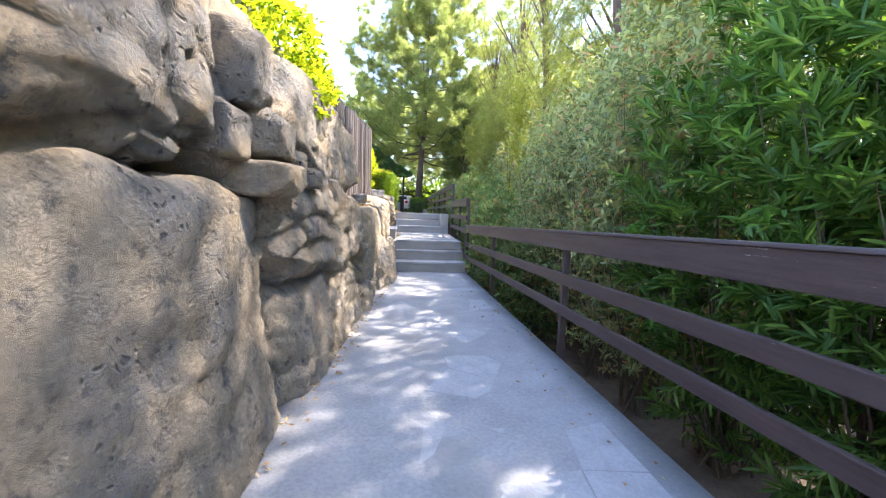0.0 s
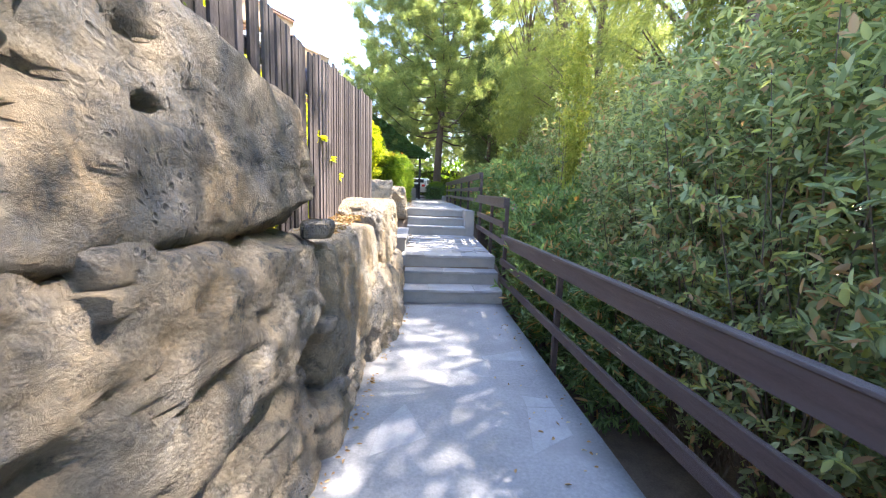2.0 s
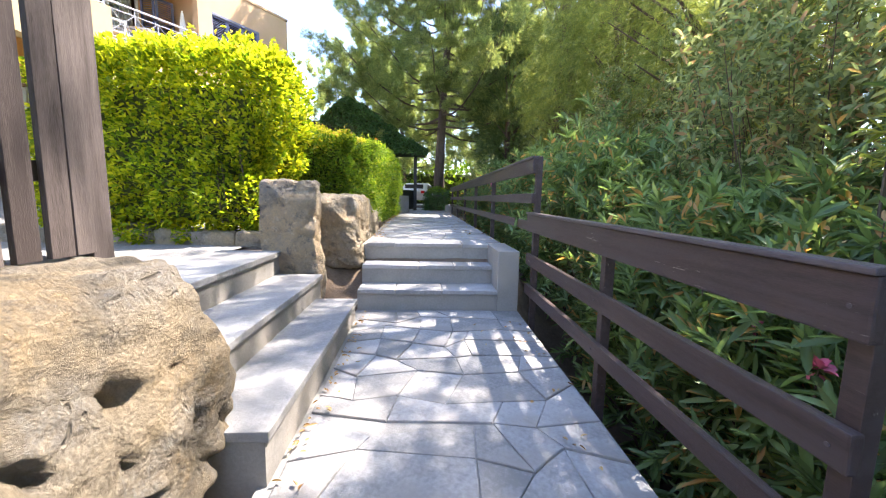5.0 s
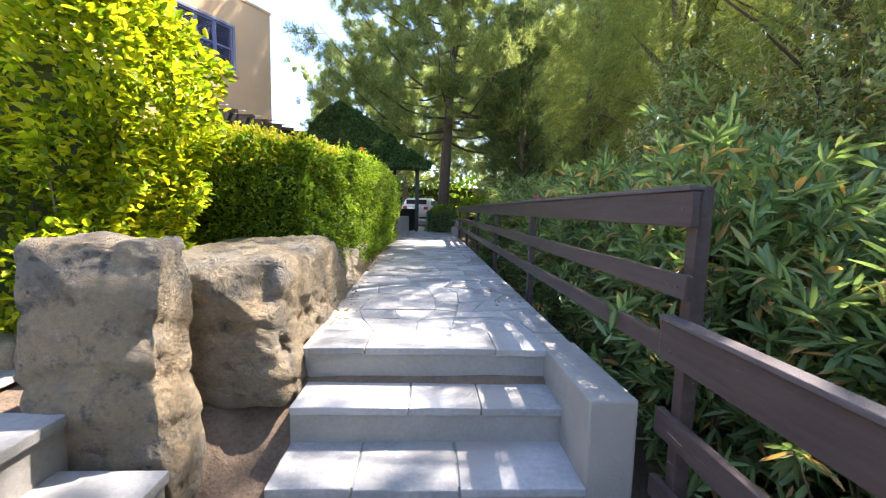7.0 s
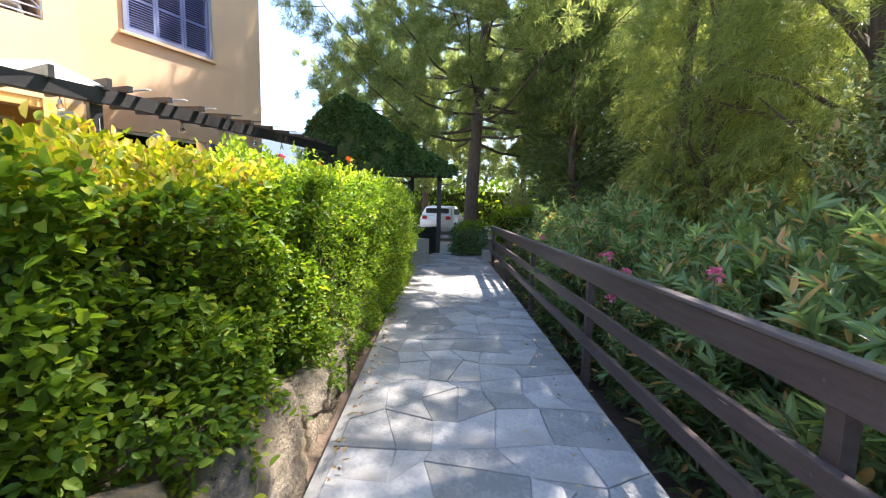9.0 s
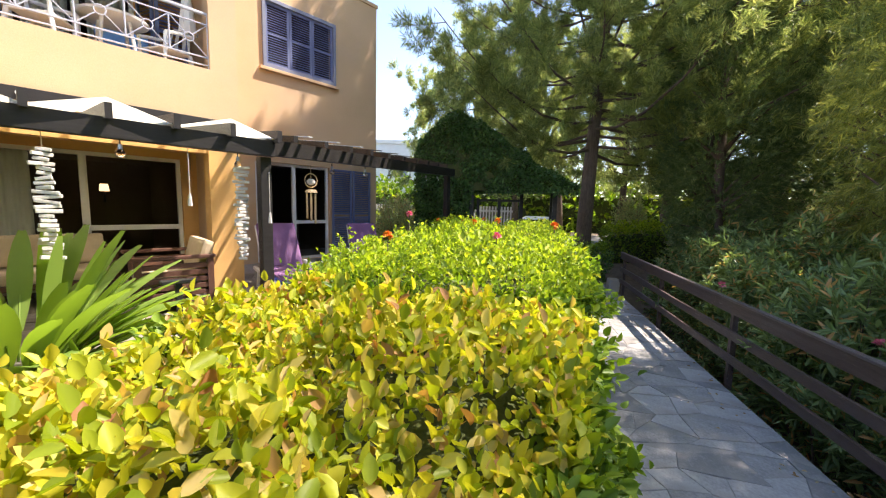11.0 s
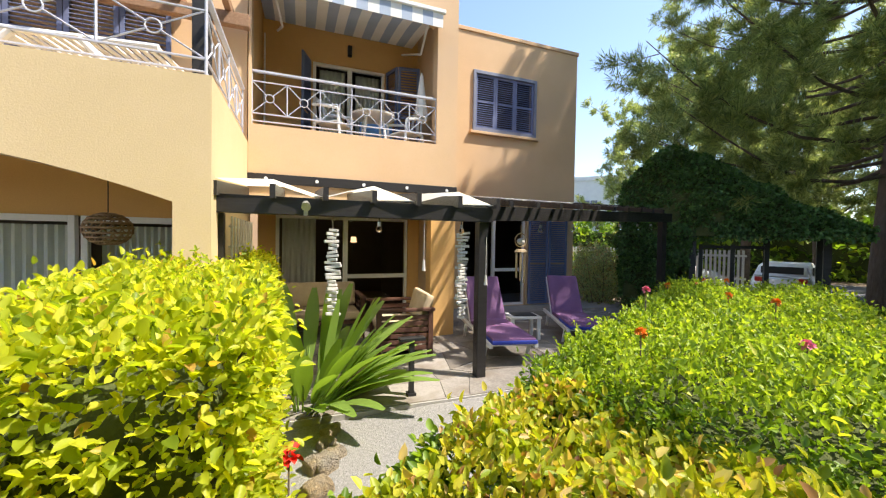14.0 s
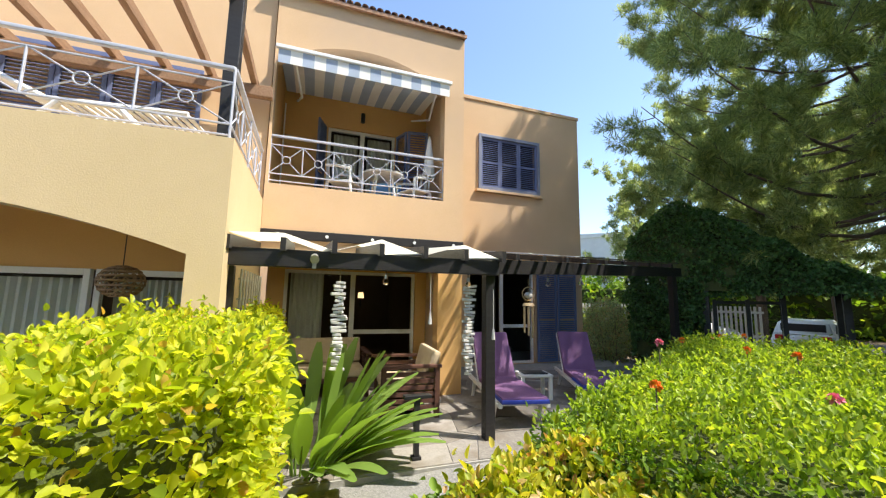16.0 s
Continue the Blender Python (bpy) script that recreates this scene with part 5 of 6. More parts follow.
def hedge(m, lx, ly, h, n, leaf, mats, label, seed, dome=0.12, bump=0.07, group="garden hedges", name="hedge", inner=0.16, corner=0.16, sprigs=0):
    """A clipped hedge: leaves on a rounded block lx by ly by h, over a dark core that stands in for inner shade. mats:
    sides, top.
    """
    rng = np.random.RandomState(seed)
    hd = thing(name, m, label, "hedge", group)
    areas = np.array([lx * ly, lx * h, lx * h, ly * h, ly * h])
    side_of = rng.choice(5, n, p=areas / areas.sum())
    a, b = rng.uniform(-1, 1, n), rng.uniform(-1, 1, n)
    p, nr = np.zeros((n, 3)), np.zeros((n, 3))
    for k, (axis, sign) in enumerate(((2, 1), (1, -1), (1, 1), (0, -1), (0, 1))):
        q = side_of == k
        others = [i for i in range(3) if i != axis]
        p[q, others[0]], p[q, others[1]], p[q, axis] = a[q], b[q], sign
        nr[q, axis] = sign
    half = np.array((lx / 2, ly / 2, h / 2))
    soft = min(corner, lx * 0.2 if corner < 0.2 else lx * 0.4, ly * 0.2 if corner < 0.2 else ly * 0.46)
    q0 = p * half
    core = np.clip(q0, -(half - soft), half - soft)
    off = unit(q0 - core)
    nr = unit(nr * 0.4 + off)
    pos = core + off * soft + np.array((0, 0, h / 2))
    pos[:, 2] += dome * (1 - (core[:, 0] / half[0]) ** 2) * (1 - (core[:, 1] / half[1]) ** 2) * np.clip(core[:, 2] / half[2], 0, 1)
    depth = -np.abs(rng.normal(size=n)) * 0.07 + 0.03 + lumpy(pos, bump, 3.0, seed) + lumpy(pos, bump * 0.6, 11.0, seed + 50) + 0.10 * (rng.uniform(size=n) < 0.05) * rng.uniform(size=n)
    pos += nr * depth[:, None]
    pos[:, 2] = np.maximum(pos[:, 2], 0.03)
    d = nr * 0.7 + rng.normal(size=(n, 3)) * 0.65 + np.array((0, 0, 0.35))
    size = leaf[0] * rng.uniform(0.6, 1.25, n)
    # darker side leaves stand in for shaded faces; the dry yellow top is leaf colour
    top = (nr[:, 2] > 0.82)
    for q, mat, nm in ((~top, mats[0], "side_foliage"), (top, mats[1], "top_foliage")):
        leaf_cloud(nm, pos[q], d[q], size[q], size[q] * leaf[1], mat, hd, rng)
    if sprigs:
        foot = np.stack((rng.uniform(-lx / 2 + 0.1, lx / 2 - 0.1, sprigs), rng.uniform(-ly / 2 + 0.1, ly / 2 - 0.1, sprigs), np.full(sprigs, h - 0.02)), 1)
        way = unit(rng.normal(size=(sprigs, 3)) * 0.35 + np.array((0, 0, 1.0)))
        tall = rng.uniform(0.08, 0.26, sprigs)
        up = np.repeat(np.arange(1, 6) / 5.0, 4)
        sp = foot[:, None, :] + way[:, None, :] * (tall[:, None] * up[None, :])[:, :, None]
        sd = unit(rng.normal(size=(sprigs * 20, 3)) + np.array((0, 0, 0.25)))
        leaf_cloud("sprig_foliage", sp.reshape(-1, 3), sd, leaf[0] * rng.uniform(0.5, 0.95, sprigs * 20), leaf[0] * 0.42, mats[1], hd, rng)
    # solid core stops see-through; its dark colour paints the shade between leaves
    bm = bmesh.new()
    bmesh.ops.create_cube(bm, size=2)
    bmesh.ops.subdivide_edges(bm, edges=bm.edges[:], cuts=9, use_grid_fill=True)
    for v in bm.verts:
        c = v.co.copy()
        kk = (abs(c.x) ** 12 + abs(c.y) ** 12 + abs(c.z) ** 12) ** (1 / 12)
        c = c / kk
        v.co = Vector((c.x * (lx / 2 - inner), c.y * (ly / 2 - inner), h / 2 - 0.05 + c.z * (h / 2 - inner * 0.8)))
    part("twig_mass", wobble(bm, 0.05, 4, seed), M_SHADECORE, hd, "solid core coloured dark as the shade between leaves")
    for i in range(10):
        x, y = rng.uniform(-lx / 2 + 0.1, lx / 2 - 0.1), rng.uniform(-ly / 2 + 0.1, ly / 2 - 0.1)
        part("stem", stick((x, y, -0.1), (x + rng.normal() * 0.08, y + rng.normal() * 0.08, h * 0.5), 0.014, 0.008, sides=5), M_TWIG, hd)
    return hd


M_SHADECORE = material("foliage core with painted inner shade", (0.03, 0.042, 0.010), (0.085, 0.10, 0.028), 0.95, 9, 60, 1.0)


def shrub(name, label, category, seed, size, shoots, per, leaf, mat, spread=0.8, forward=0.5, shoot_len=0.25, hang=0.0, group="", power=0.45, base=0.12, stems=26, stem_mat=None, fine=False, shell=0.45, trunk=None, limbs=0, foot=0.0):
    """A bush or tree: shoots end in a lumpy egg; leaves sit along them. size: half width, half depth, height."""
    rng = np.random.RandomState(seed)
    ob = thing(name, Matrix.Identity(4), label, category, group)
    v = unit(rng.normal(size=(shoots, 3)))
    rad = shell + (1 - shell) * rng.uniform(0, 1, shoots) ** power
    rad *= 1 + lumpy(v, 0.10, 3.0, seed)
    half = np.array((size[0], size[1], (size[2] - foot) / 2))
    tip = v * rad[:, None] * half + np.array((0, 0, foot + (size[2] - foot) / 2))
    low = np.array((0, 0, size[2] * 0.15))
    d = unit(unit(v * np.array((1, 1, 0.8)) + np.array((0, 0, 0.55))) + rng.normal(size=(shoots, 3)) * 0.35)
    d = unit(d * (1 - hang) + np.array((0, 0, -1.0)) * hang)
    s = rng.uniform(0, 1, (shoots, per))
    pos = tip[:, None, :] - d[:, None, :] * (s * shoot_len)[:, :, None]
    rnd = rng.normal(size=(shoots, per, 3))
    ld = d[:, None, :] * forward + unit(rnd.reshape(-1, 3)).reshape(rnd.shape) * spread
    pos, ld = pos.reshape(-1, 3), ld.reshape(-1, 3)
    keep = pos[:, 2] > 0.02
    pos, ld = pos[keep], ld[keep]
    ln = leaf[0] * rng.uniform(0.6, 1.2, len(pos))
    leaf_cloud("foliage", pos, ld, ln, ln * leaf[1], mat, ob, rng, 0.25, 0.12 + hang * 0.2, fine=fine)
    sm = stem_mat or M_TWIG
    if trunk:
        pts = [(trunk[1] * (i / 5) ** 2 + 0.04 * rng.normal(), 0.04 * rng.normal(), size[2] * 0.9 * i / 5) for i in range(6)]
        pts[0] = (0, 0, -0.3)
        part("trunk", tube(pts, [trunk[0] * (1.15 - 0.95 * i / 5) for i in range(6)], 10), M_BARK, ob, "", True)
    pick = rng.choice(shoots, min(shoots, stems), replace=False)
    for i in pick:
        e = tip[i]
        if trunk:
            z = max(foot * 0.8, e[2] * 0.75)
            a = np.array((trunk[1] * (z / size[2] / 0.9) ** 2, 0, z))
        else:
            a = np.array((rng.normal() * base, rng.normal() * base, -0.08))
        mid = (a + e) / 2 + rng.normal(size=3) * 0.06 + np.array((0, 0, 0.06))
        r0 = 0.035 * trunk[0] / 0.12 if trunk else 0.014
        part("limb" if trunk else "stem", tube([tuple(a), tuple(mid), tuple(e)], [r0, r0 * 0.6, r0 * 0.2], 5), M_BARK if trunk else sm, ob)
    return ob


def place(ob, spots, seed, jitter=0.0, first=True):
    rr = random.Random(seed)
    for i, (x, y, z, s) in enumerate(spots):
        m = pose(x, y, z, rr.uniform(-4, 4), rr.uniform(-4, 4), rr.uniform(0, 360))
        if i == 0:
            ob.matrix_world = m @ Matrix.Scale(s, 4)
        else:
            c = copy_thing(ob, m)
            c.scale = (s * rr.uniform(0.92, 1.08),) * 2 + (s,)


# ---- hedges ----
yel = Matrix.Translation((-4.68, 10.95, 1.42)) @ pose(0, 0, 0, 0, 0, -27)
hedge(yel, 4.8, 0.95, 1.88, 72000, (0.045, 0.62), (L_YELLOW, L_YELLOW), "clipped yellow-green hedge in full sun", 1, 0.0, 0.035, inner=0.12, corner=0.07, sprigs=40)
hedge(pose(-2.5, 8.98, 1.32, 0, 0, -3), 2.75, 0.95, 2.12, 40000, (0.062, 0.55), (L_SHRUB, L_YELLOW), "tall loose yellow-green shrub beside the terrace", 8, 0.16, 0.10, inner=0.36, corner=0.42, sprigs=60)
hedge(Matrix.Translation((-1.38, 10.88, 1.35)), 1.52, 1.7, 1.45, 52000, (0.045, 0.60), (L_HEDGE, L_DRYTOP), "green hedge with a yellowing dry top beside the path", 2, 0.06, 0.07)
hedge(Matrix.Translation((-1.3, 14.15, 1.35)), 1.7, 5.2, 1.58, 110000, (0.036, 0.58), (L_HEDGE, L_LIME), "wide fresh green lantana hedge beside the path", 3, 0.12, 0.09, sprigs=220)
hedge(Matrix.Translation((-1.5, -0.6, 2.05)), 1.0, 2.4, 0.85, 13000, (0.06, 0.56), (L_SHRUB, L_SHRUB), "yellow-green bush above the stone wall", 4, 0.1, 0.12)
hedge(Matrix.Translation((-2.0, 2.6, 1.25)), 0.9, 4.4, 1.7, 14000, (0.06, 0.56), (L_YELLOW, L_YELLOW), "yellow-green hedge behind the slatted fence", 5, 0.1, 0.1)
hedge(Matrix.Translation((6.2, 24.6, 1.35)), 8.0, 1.2, 1.3, 16000, (0.09, 0.6), (L_HEDGE, L_LIME), "long low green hedge beyond the garden", 6, 0.1, 0.12)
hedge(Matrix.Translation((-12.0, 26.3, 1.4)), 14, 0.9, 1.5, 14000, (0.09, 0.6), (L_LIME, L_LIME), "bright green hedge in front of the white fence", 7, 0.1, 0.12)
hedge(Matrix.Translation((0, 45, 1.3)), 110, 3, 3.4, 26000, (0.42, 0.7), (L_HEDGE, L_HEDGE), "long row of dark green trees beyond the road", 10, 0.6, 0.5, name="far_hedge")
rs2 = random.Random(12)
for i in range(3):
    yv, zv = 2.55 + i * 0.42, 2.25 - 0.17 * i
    sp = thing("leaf_sprig", pose(-0.985, yv, zv, 0, 0, rs2.uniform(-30, 30)), "yellow-green leaf sprig growing through the fence", "leaves", "sprigs in the fence")
    rg = np.random.RandomState(60 + i)
    dv = rg.normal(size=(7, 3)) * np.array((0.5, 0.8, 0.6)) + np.array((0.7, 0, 0.1))
    leaf_cloud("leaf_spray", np.zeros((7, 3)), dv, 0.11, 0.05, L_YELLOW, sp, rg)


def flower(name, m, mat, label, r=0.035, count=9):
    rng = np.random.RandomState(int(abs(m.translation.x * 100)) % 1000)
    f = thing(name, m, label, "flower", "garden flowers")
    v = unit(rng.normal(size=(count * 4, 3)) + np.array((0, 0, 0.8)))
    leaf_cloud("petals", v * r * 0.35, v, r, r * 0.8, mat, f, rng)
    part("stalk", stick((0, 0, 0), (0, 0, -0.16), 0.004, sides=5), M_TWIG, f)


rl = random.Random(8)
for i in range(10):
    x, y = rl.uniform(-2.0, -0.6), rl.uniform(11.9, 16.2)
    flower("lantana_flower", Matrix.Translation((x, y, 3.08 + rl.uniform(-0.02, 0.14))), (M_ORANGEFLOWER, M_PINKFLOWER, M_ORANGEFLOWER)[i % 3], "small round lantana flower head on the hedge", 0.026)
for x, y, z in ((-2.62, 10.55, 2.72), (-3.2, 9.85, 2.5)):
    flower("hibiscus_flower", Matrix.Translation((x, y, z)), M_REDFLOWER, "red hibiscus flower on the yellow hedge", 0.045, 3)

# bird-of-paradise plant beside the gravel walk
rng = np.random.RandomState(77)
bp = thing("strelitzia_plant", Matrix.Translation((-4.55, 11.75, ground_z(-4.55, 11.75))), "large strap-leaved bird-of-paradise plant by the gravel walk", "plant")
for i in range(66):
    a, tilt = rng.uniform(0, 6.28), rng.uniform(0.08, 0.75)
    if rng.uniform() < 0.5:
        a = rng.normal(0.6, 0.55)
        tilt = rng.uniform(0.35, 1.05)
    ln = rng.uniform(0.9, 1.5)
    d = np.array((math.sin(tilt) * math.cos(a), math.sin(tilt) * math.sin(a), math.cos(tilt)))
    o = np.array((0.18 * math.cos(a), 0.18 * math.sin(a), 0.0))
    pts = [o + d * ln * k + np.array((0, 0, -0.28 * ln * math.sin(tilt) * k ** 2.2)) for k in np.linspace(0, 1, 9)]
    sd = unit(np.cross(d, (0, 0, 1.0))[None, :])[0]
    part("stalk", tube([tuple(p) for p in pts[:5]], [0.011, 0.010, 0.009, 0.008, 0.006], 5), L_STRAP, bp)
    bm = bmesh.new()
    rows = []
    for k in range(2, 9):
        wd = 0.078 * max(0.02, math.sin(math.pi * (k - 1.5) / 7.0)) ** 0.8
        up = np.array((0, 0, 0.35 * wd))
        rows.append([bm.verts.new(tuple(pts[k] - sd * wd + up)), bm.verts.new(tuple(pts[k])), bm.verts.new(tuple(pts[k] + sd * wd + up))])
    for r0, r1 in zip(rows, rows[1:]):
        for c in range(2):
            bm.faces.new((r0[c], r0[c + 1], r1[c + 1], r1[c]))
    part("leaf", bm, L_STRAP, bp, "", True)

# ---- shrubs along the railing ----
ole = shrub("oleander_bush", "blue-green oleander bush with long narrow leaves", "bush", 11, (0.85, 0.85, 2.3), 300, 24, (0.14, 0.22), L_OLEANDER, 0.75, 0.75, 0.30, 0, "oleanders behind the railing", 0.5)
r = random.Random(3)
spots = []
y = 2.6
while y < 19.4:
    spots.append((2.55 + r.uniform(-0.12, 0.2), y, path_z(y) - 0.95, r.uniform(0.88, 1.08)))
    y += r.uniform(0.75, 1.0)
place(ole, spots, 1)
ole2 = shrub("oleander_bush", "tall oleander bush with a few dry leaves", "bush", 12, (1.1, 1.1, 2.7), 380, 24, (0.145, 0.22), L_OLEANDER, 0.75, 0.75, 0.32, 0, "oleanders behind the railing", 0.5)
place(ole2, [(3.7 + r.uniform(-0.2, 0.3), yy, path_z(yy) - 1.0, r.uniform(0.95, 1.15)) for yy in np.arange(3.2, 20, 1.7)], 2)
grey = shrub("grey_shrub", "dense grey-green shrub with small leaves", "bush", 13, (1.0, 1.2, 4.6), 1080, 19, (0.088, 0.38), L_GREY, 0.9, 0.4, 0.30, 0, "tall shrubs beside the railing", 0.6, stems=80, shell=0.3)
place(grey, [(2.95 + r.uniform(-0.1, 0.15), yy, -0.95, r.uniform(0.92, 1.08)) for yy in (-0.2, 0.8, 1.9, 3.0)] + [(3.5, 4.0, -0.95, 0.95)] + [(4.9, 1.2, -0.9, 1.0), (4.8, 4.9, -0.9, 1.15), (4.7, 6.6, -0.6, 1.15), (4.7, 8.3, -0.3, 1.15), (4.8, 10.2, -0.1, 1.1), (4.9, 12.4, 0.0, 1.05)], 3)
for x, y, z, sc in ((5.6, 19.0, 0.5, 0.75), (7.2, 17.6, 0.4, 0.8), (8.2, 20.2, 0.6, 0.9), (6.6, 22.6, 1.1, 0.7), (9.4, 23.6, 1.1, 0.9), (4.2, 22.2, 1.1, 0.5), (11.5, 21.5, 0.8, 1.0), (3.6, 26.5, 1.3, 0.6), (12.5, 17, 0.6, 1.1), (9.5, 14.5, 0.3, 1.0), (10, 9, 0.2, 1.1), (9.5, 3, 0, 1.1), (9, -3, 0, 1.1)):
    copy_thing(grey, pose(x, y, z, 0, 0, x * 91)).scale = (sc * 1.3, sc * 1.3, sc)
wil = shrub("willow_leaved_shrub", "tall bright green shrub with long pointed leaves", "bush", 14, (1.15, 1.3, 4.8), 700, 24, (0.15, 0.18), L_WILLOW, 0.7, 0.8, 0.34, 0, "tall shrubs beside the railing", 0.4, stems=40)
place(wil, [(3.0, -2.3, -0.95, 1.0), (2.95, -1.2, -0.95, 0.95), (2.95, -3.9, -0.95, 1.0), (3.0, -5.6, -0.95, 1.0), (4.4, -4.5, -0.9, 1.2), (4.3, -7, -0.9, 1.2)], 4)

climb = shrub("climber_clump", "upright clump of tan stems with pale young leaves", "bush", 18, (0.36, 0.36, 5.6), 300, 18, (0.085, 0.30), L_YOUNG, 0.7, 0.6, 0.3, 0.1, "", 0.5, base=0.10, stems=6, foot=1.6)
climb.matrix_world = pose(3.05, 5.9, -0.3)

# ---- trees ----
fea = shrub("feathery_tree", "tall feathery grey-green tree with drooping foliage", "tree", 15, (1.8, 1.8, 7.8), 1500, 40, (0.17, 0.075), L_FEATHER, 0.55, 0.6, 0.55, 0.45, "feathery trees beyond the railing", 0.45, fine=True, trunk=(0.13, 0.2), stems=40, foot=1.3)
place(fea, [(6.6, 5.0, -0.6, 1.2), (6.1, 7.5, 0, 1.42), (6.0, 11.4, 0.2, 1.12), (5.6, 13.8, 0.3, 1.04), (5.0, 16.4, 0.4, 0.98), (6.6, 2.6, -0.8, 1.28), (7.0, -0.4, -0.8, 1.1), (8.2, 7, 0, 1.0), (8.2, 13, 0, 1.0), (7.6, 17.5, 0.4, 1.05), (6.6, -3.0, -0.5, 1.2), (6.4, -6, -0.5, 1.0)], 5)
# added trees, crowns mostly above the view, to dapple path and wall
tall = shrub("tall_feathery_tree", "added feathery tree, open crown above the view, for dappled shade", "tree", 17, (2.1, 2.1, 14.2), 400, 40, (0.17, 0.085), L_FEATHER, 0.55, 0.6, 0.55, 0.45, "high feathery trees beyond the railing", 0.6, fine=True, trunk=(0.15, 0.2), stems=30, foot=8.6, shell=0.2)
place(tall, [(6.2, -1.6, -0.7, 1.0), (5.6, 0.5, -0.7, 1.0), (5.6, 2.6, -0.7, 1.02), (4.5, 3.4, -0.7, 0.96), (6.2, 4.8, -0.6, 1.0), (5.7, 10.2, -0.3, 0.95), (5.4, 13.4, -0.1, 0.98), (4.7, 16.6, 0.2, 0.86), (5.6, 15.4, 0.1, 0.9), (6.0, 17.2, 0.3, 0.84)], 15)
cyp = shrub("cypress_tree", "dark green cypress tree", "tree", 16, (1.5, 1.5, 9.0), 2200, 34, (0.10, 0.18), L_CYPRESS, 0.6, 0.8, 0.45, 0.0, "dark cypresses beyond the path", 0.35, trunk=(0.15, 0.0), stems=24, foot=0.2)
place(cyp, [(4.2, 20.5, 0.9, 1.0), (6.6, 19.5, 0.8, 1.1), (5.2, 23.5, 1.2, 1.1), (8.4, 22.5, 1.2, 1.2), (10.5, 19, 0.6, 1.2)], 6)


def pine_tree(name, label, seed, high, trunk_r, limbs, reach, group="", twigs=3, per=86, broad=0.015):
    """A pine: bent trunk, rising limbs with side twigs, and tufts of needles."""
    rng = np.random.RandomState(seed)
    t = thing(name, Matrix.Identity(4), label, "tree", group)
    axis = [np.array((0.35 * math.sin(k * 2.2), 0.25 * math.sin(k * 3.1 + 1), high * k)) for k in np.linspace(0, 1, 9)]
    axis[0][2] = -0.3
    part("trunk", tube([tuple(p) for p in axis], [trunk_r * (1.1 - 0.98 * k) for k in np.linspace(0, 1, 9)], 12), M_BARK, t, "", True)
    tips, dirs = [], []
    for i in range(limbs):
        k = 0.27 + 0.72 * (i + 0.5) / limbs
        a = i * 2.4 + rng.normal() * 0.3
        o = axis[int(k * 8)] + (axis[min(8, int(k * 8) + 1)] - axis[int(k * 8)]) * (k * 8 % 1)
        ln = reach * (1.0 - 0.68 * max(0, (k - 0.3) / 0.7) ** 3) * rng.uniform(0.75, 1.1)
        d = np.array((math.cos(a), math.sin(a), 0.15 + 0.55 * (k - 0.3)))
        pts = [o + d * ln * s + np.array((0, 0, -0.22 * ln * s * (1 - s) * 2 + 0.12 * ln * s * s)) + rng.normal(size=3) * 0.05 * s for s in np.linspace(0, 1, 6)]
        part("limb", tube([tuple(p) for p in pts], [trunk_r * 0.2 * (1.05 - s) * (1.1 - 0.6 * k) + 0.006 for s in np.linspace(0, 1, 6)], 6), M_BARK, t)
        for j in range(16):
            s = rng.uniform(0.25, 1.0)
            q = pts[int(s * 4.999)] * (1 - s * 4.999 % 1) + pts[int(s * 4.999) + 1] * (s * 4.999 % 1)
            sd = unit((d + rng.normal(size=3) * 0.9 + np.array((0, 0, 0.15)))[None, :])[0]
            e = q + sd * rng.uniform(0.3, 0.75) * reach / 4
            if j < twigs:
                part("twig", stick(tuple(q), tuple(e), 0.012, 0.005, sides=4), M_BARK, t)
            for w in range(5):
                tips.append(q + (e - q) * rng.uniform(0.35, 1.05) + rng.normal(size=3) * 0.09)
                dirs.append(sd)
    tips, dirs = np.array(tips), np.array(dirs)
    rnd = unit(rng.normal(size=(len(tips) * per, 3)))
    ld = np.repeat(dirs, per, 0) * 0.55 + rnd * 0.8 + np.array((0, 0, 0.25))
    pos = np.repeat(tips, per, 0) + unit(ld) * 0.03 + rng.normal(size=(len(ld), 3)) * 0.05
    ln = rng.uniform(0.15, 0.27, len(pos))
    leaf_cloud("needles", pos, ld, ln, broad, L_PINE, t, rng, 0.2, 0.05, fine=True)
    return t


pine = pine_tree("pine_tree", "tall pine tree with bare brown trunk beside the ivy arch", 21, 13.6, 0.24, 92, 6.1, per=70, broad=0.02)
pine.matrix_world = pose(1.28, 22.4, 1.4, 0, 0, 40)
far_pine = pine_tree("pine_tree", "pine tree beyond the road", 22, 11.0, 0.24, 30, 5.4, "pines beyond the road", 1, 32, 0.04)
far_pine.matrix_world = pose(-4.2, 34, 1.4, 0, 0, 40)
far = [(-1.5, 36, 1.4, 1.0), (5.5, 29, 1.4, 0.9), (9, 26.5, 1.4, 0.9), (5.5, 37, 1.4, 1.05), (10, 30, 1.3, 1.1), (15, 26, 1.0, 1.1), (14, 38, 1.4, 1.2), (2.5, 42, 1.4, 1.2), (-24, 46, 1.4, 1.1), (-32, 40, 1.4, 1.0)]
for x, y, z, s in far:
    copy_thing(far_pine, pose(x, y, z, 0, 0, x * 57)).scale = (s, s, s)

# ---- ivy arch and gate ----
ivy = thing("ivy_arch", Matrix.Translation((0, 0, 0)), "ivy-covered garden arch with dark timber posts", "arch")
rng = np.random.RandomState(31)


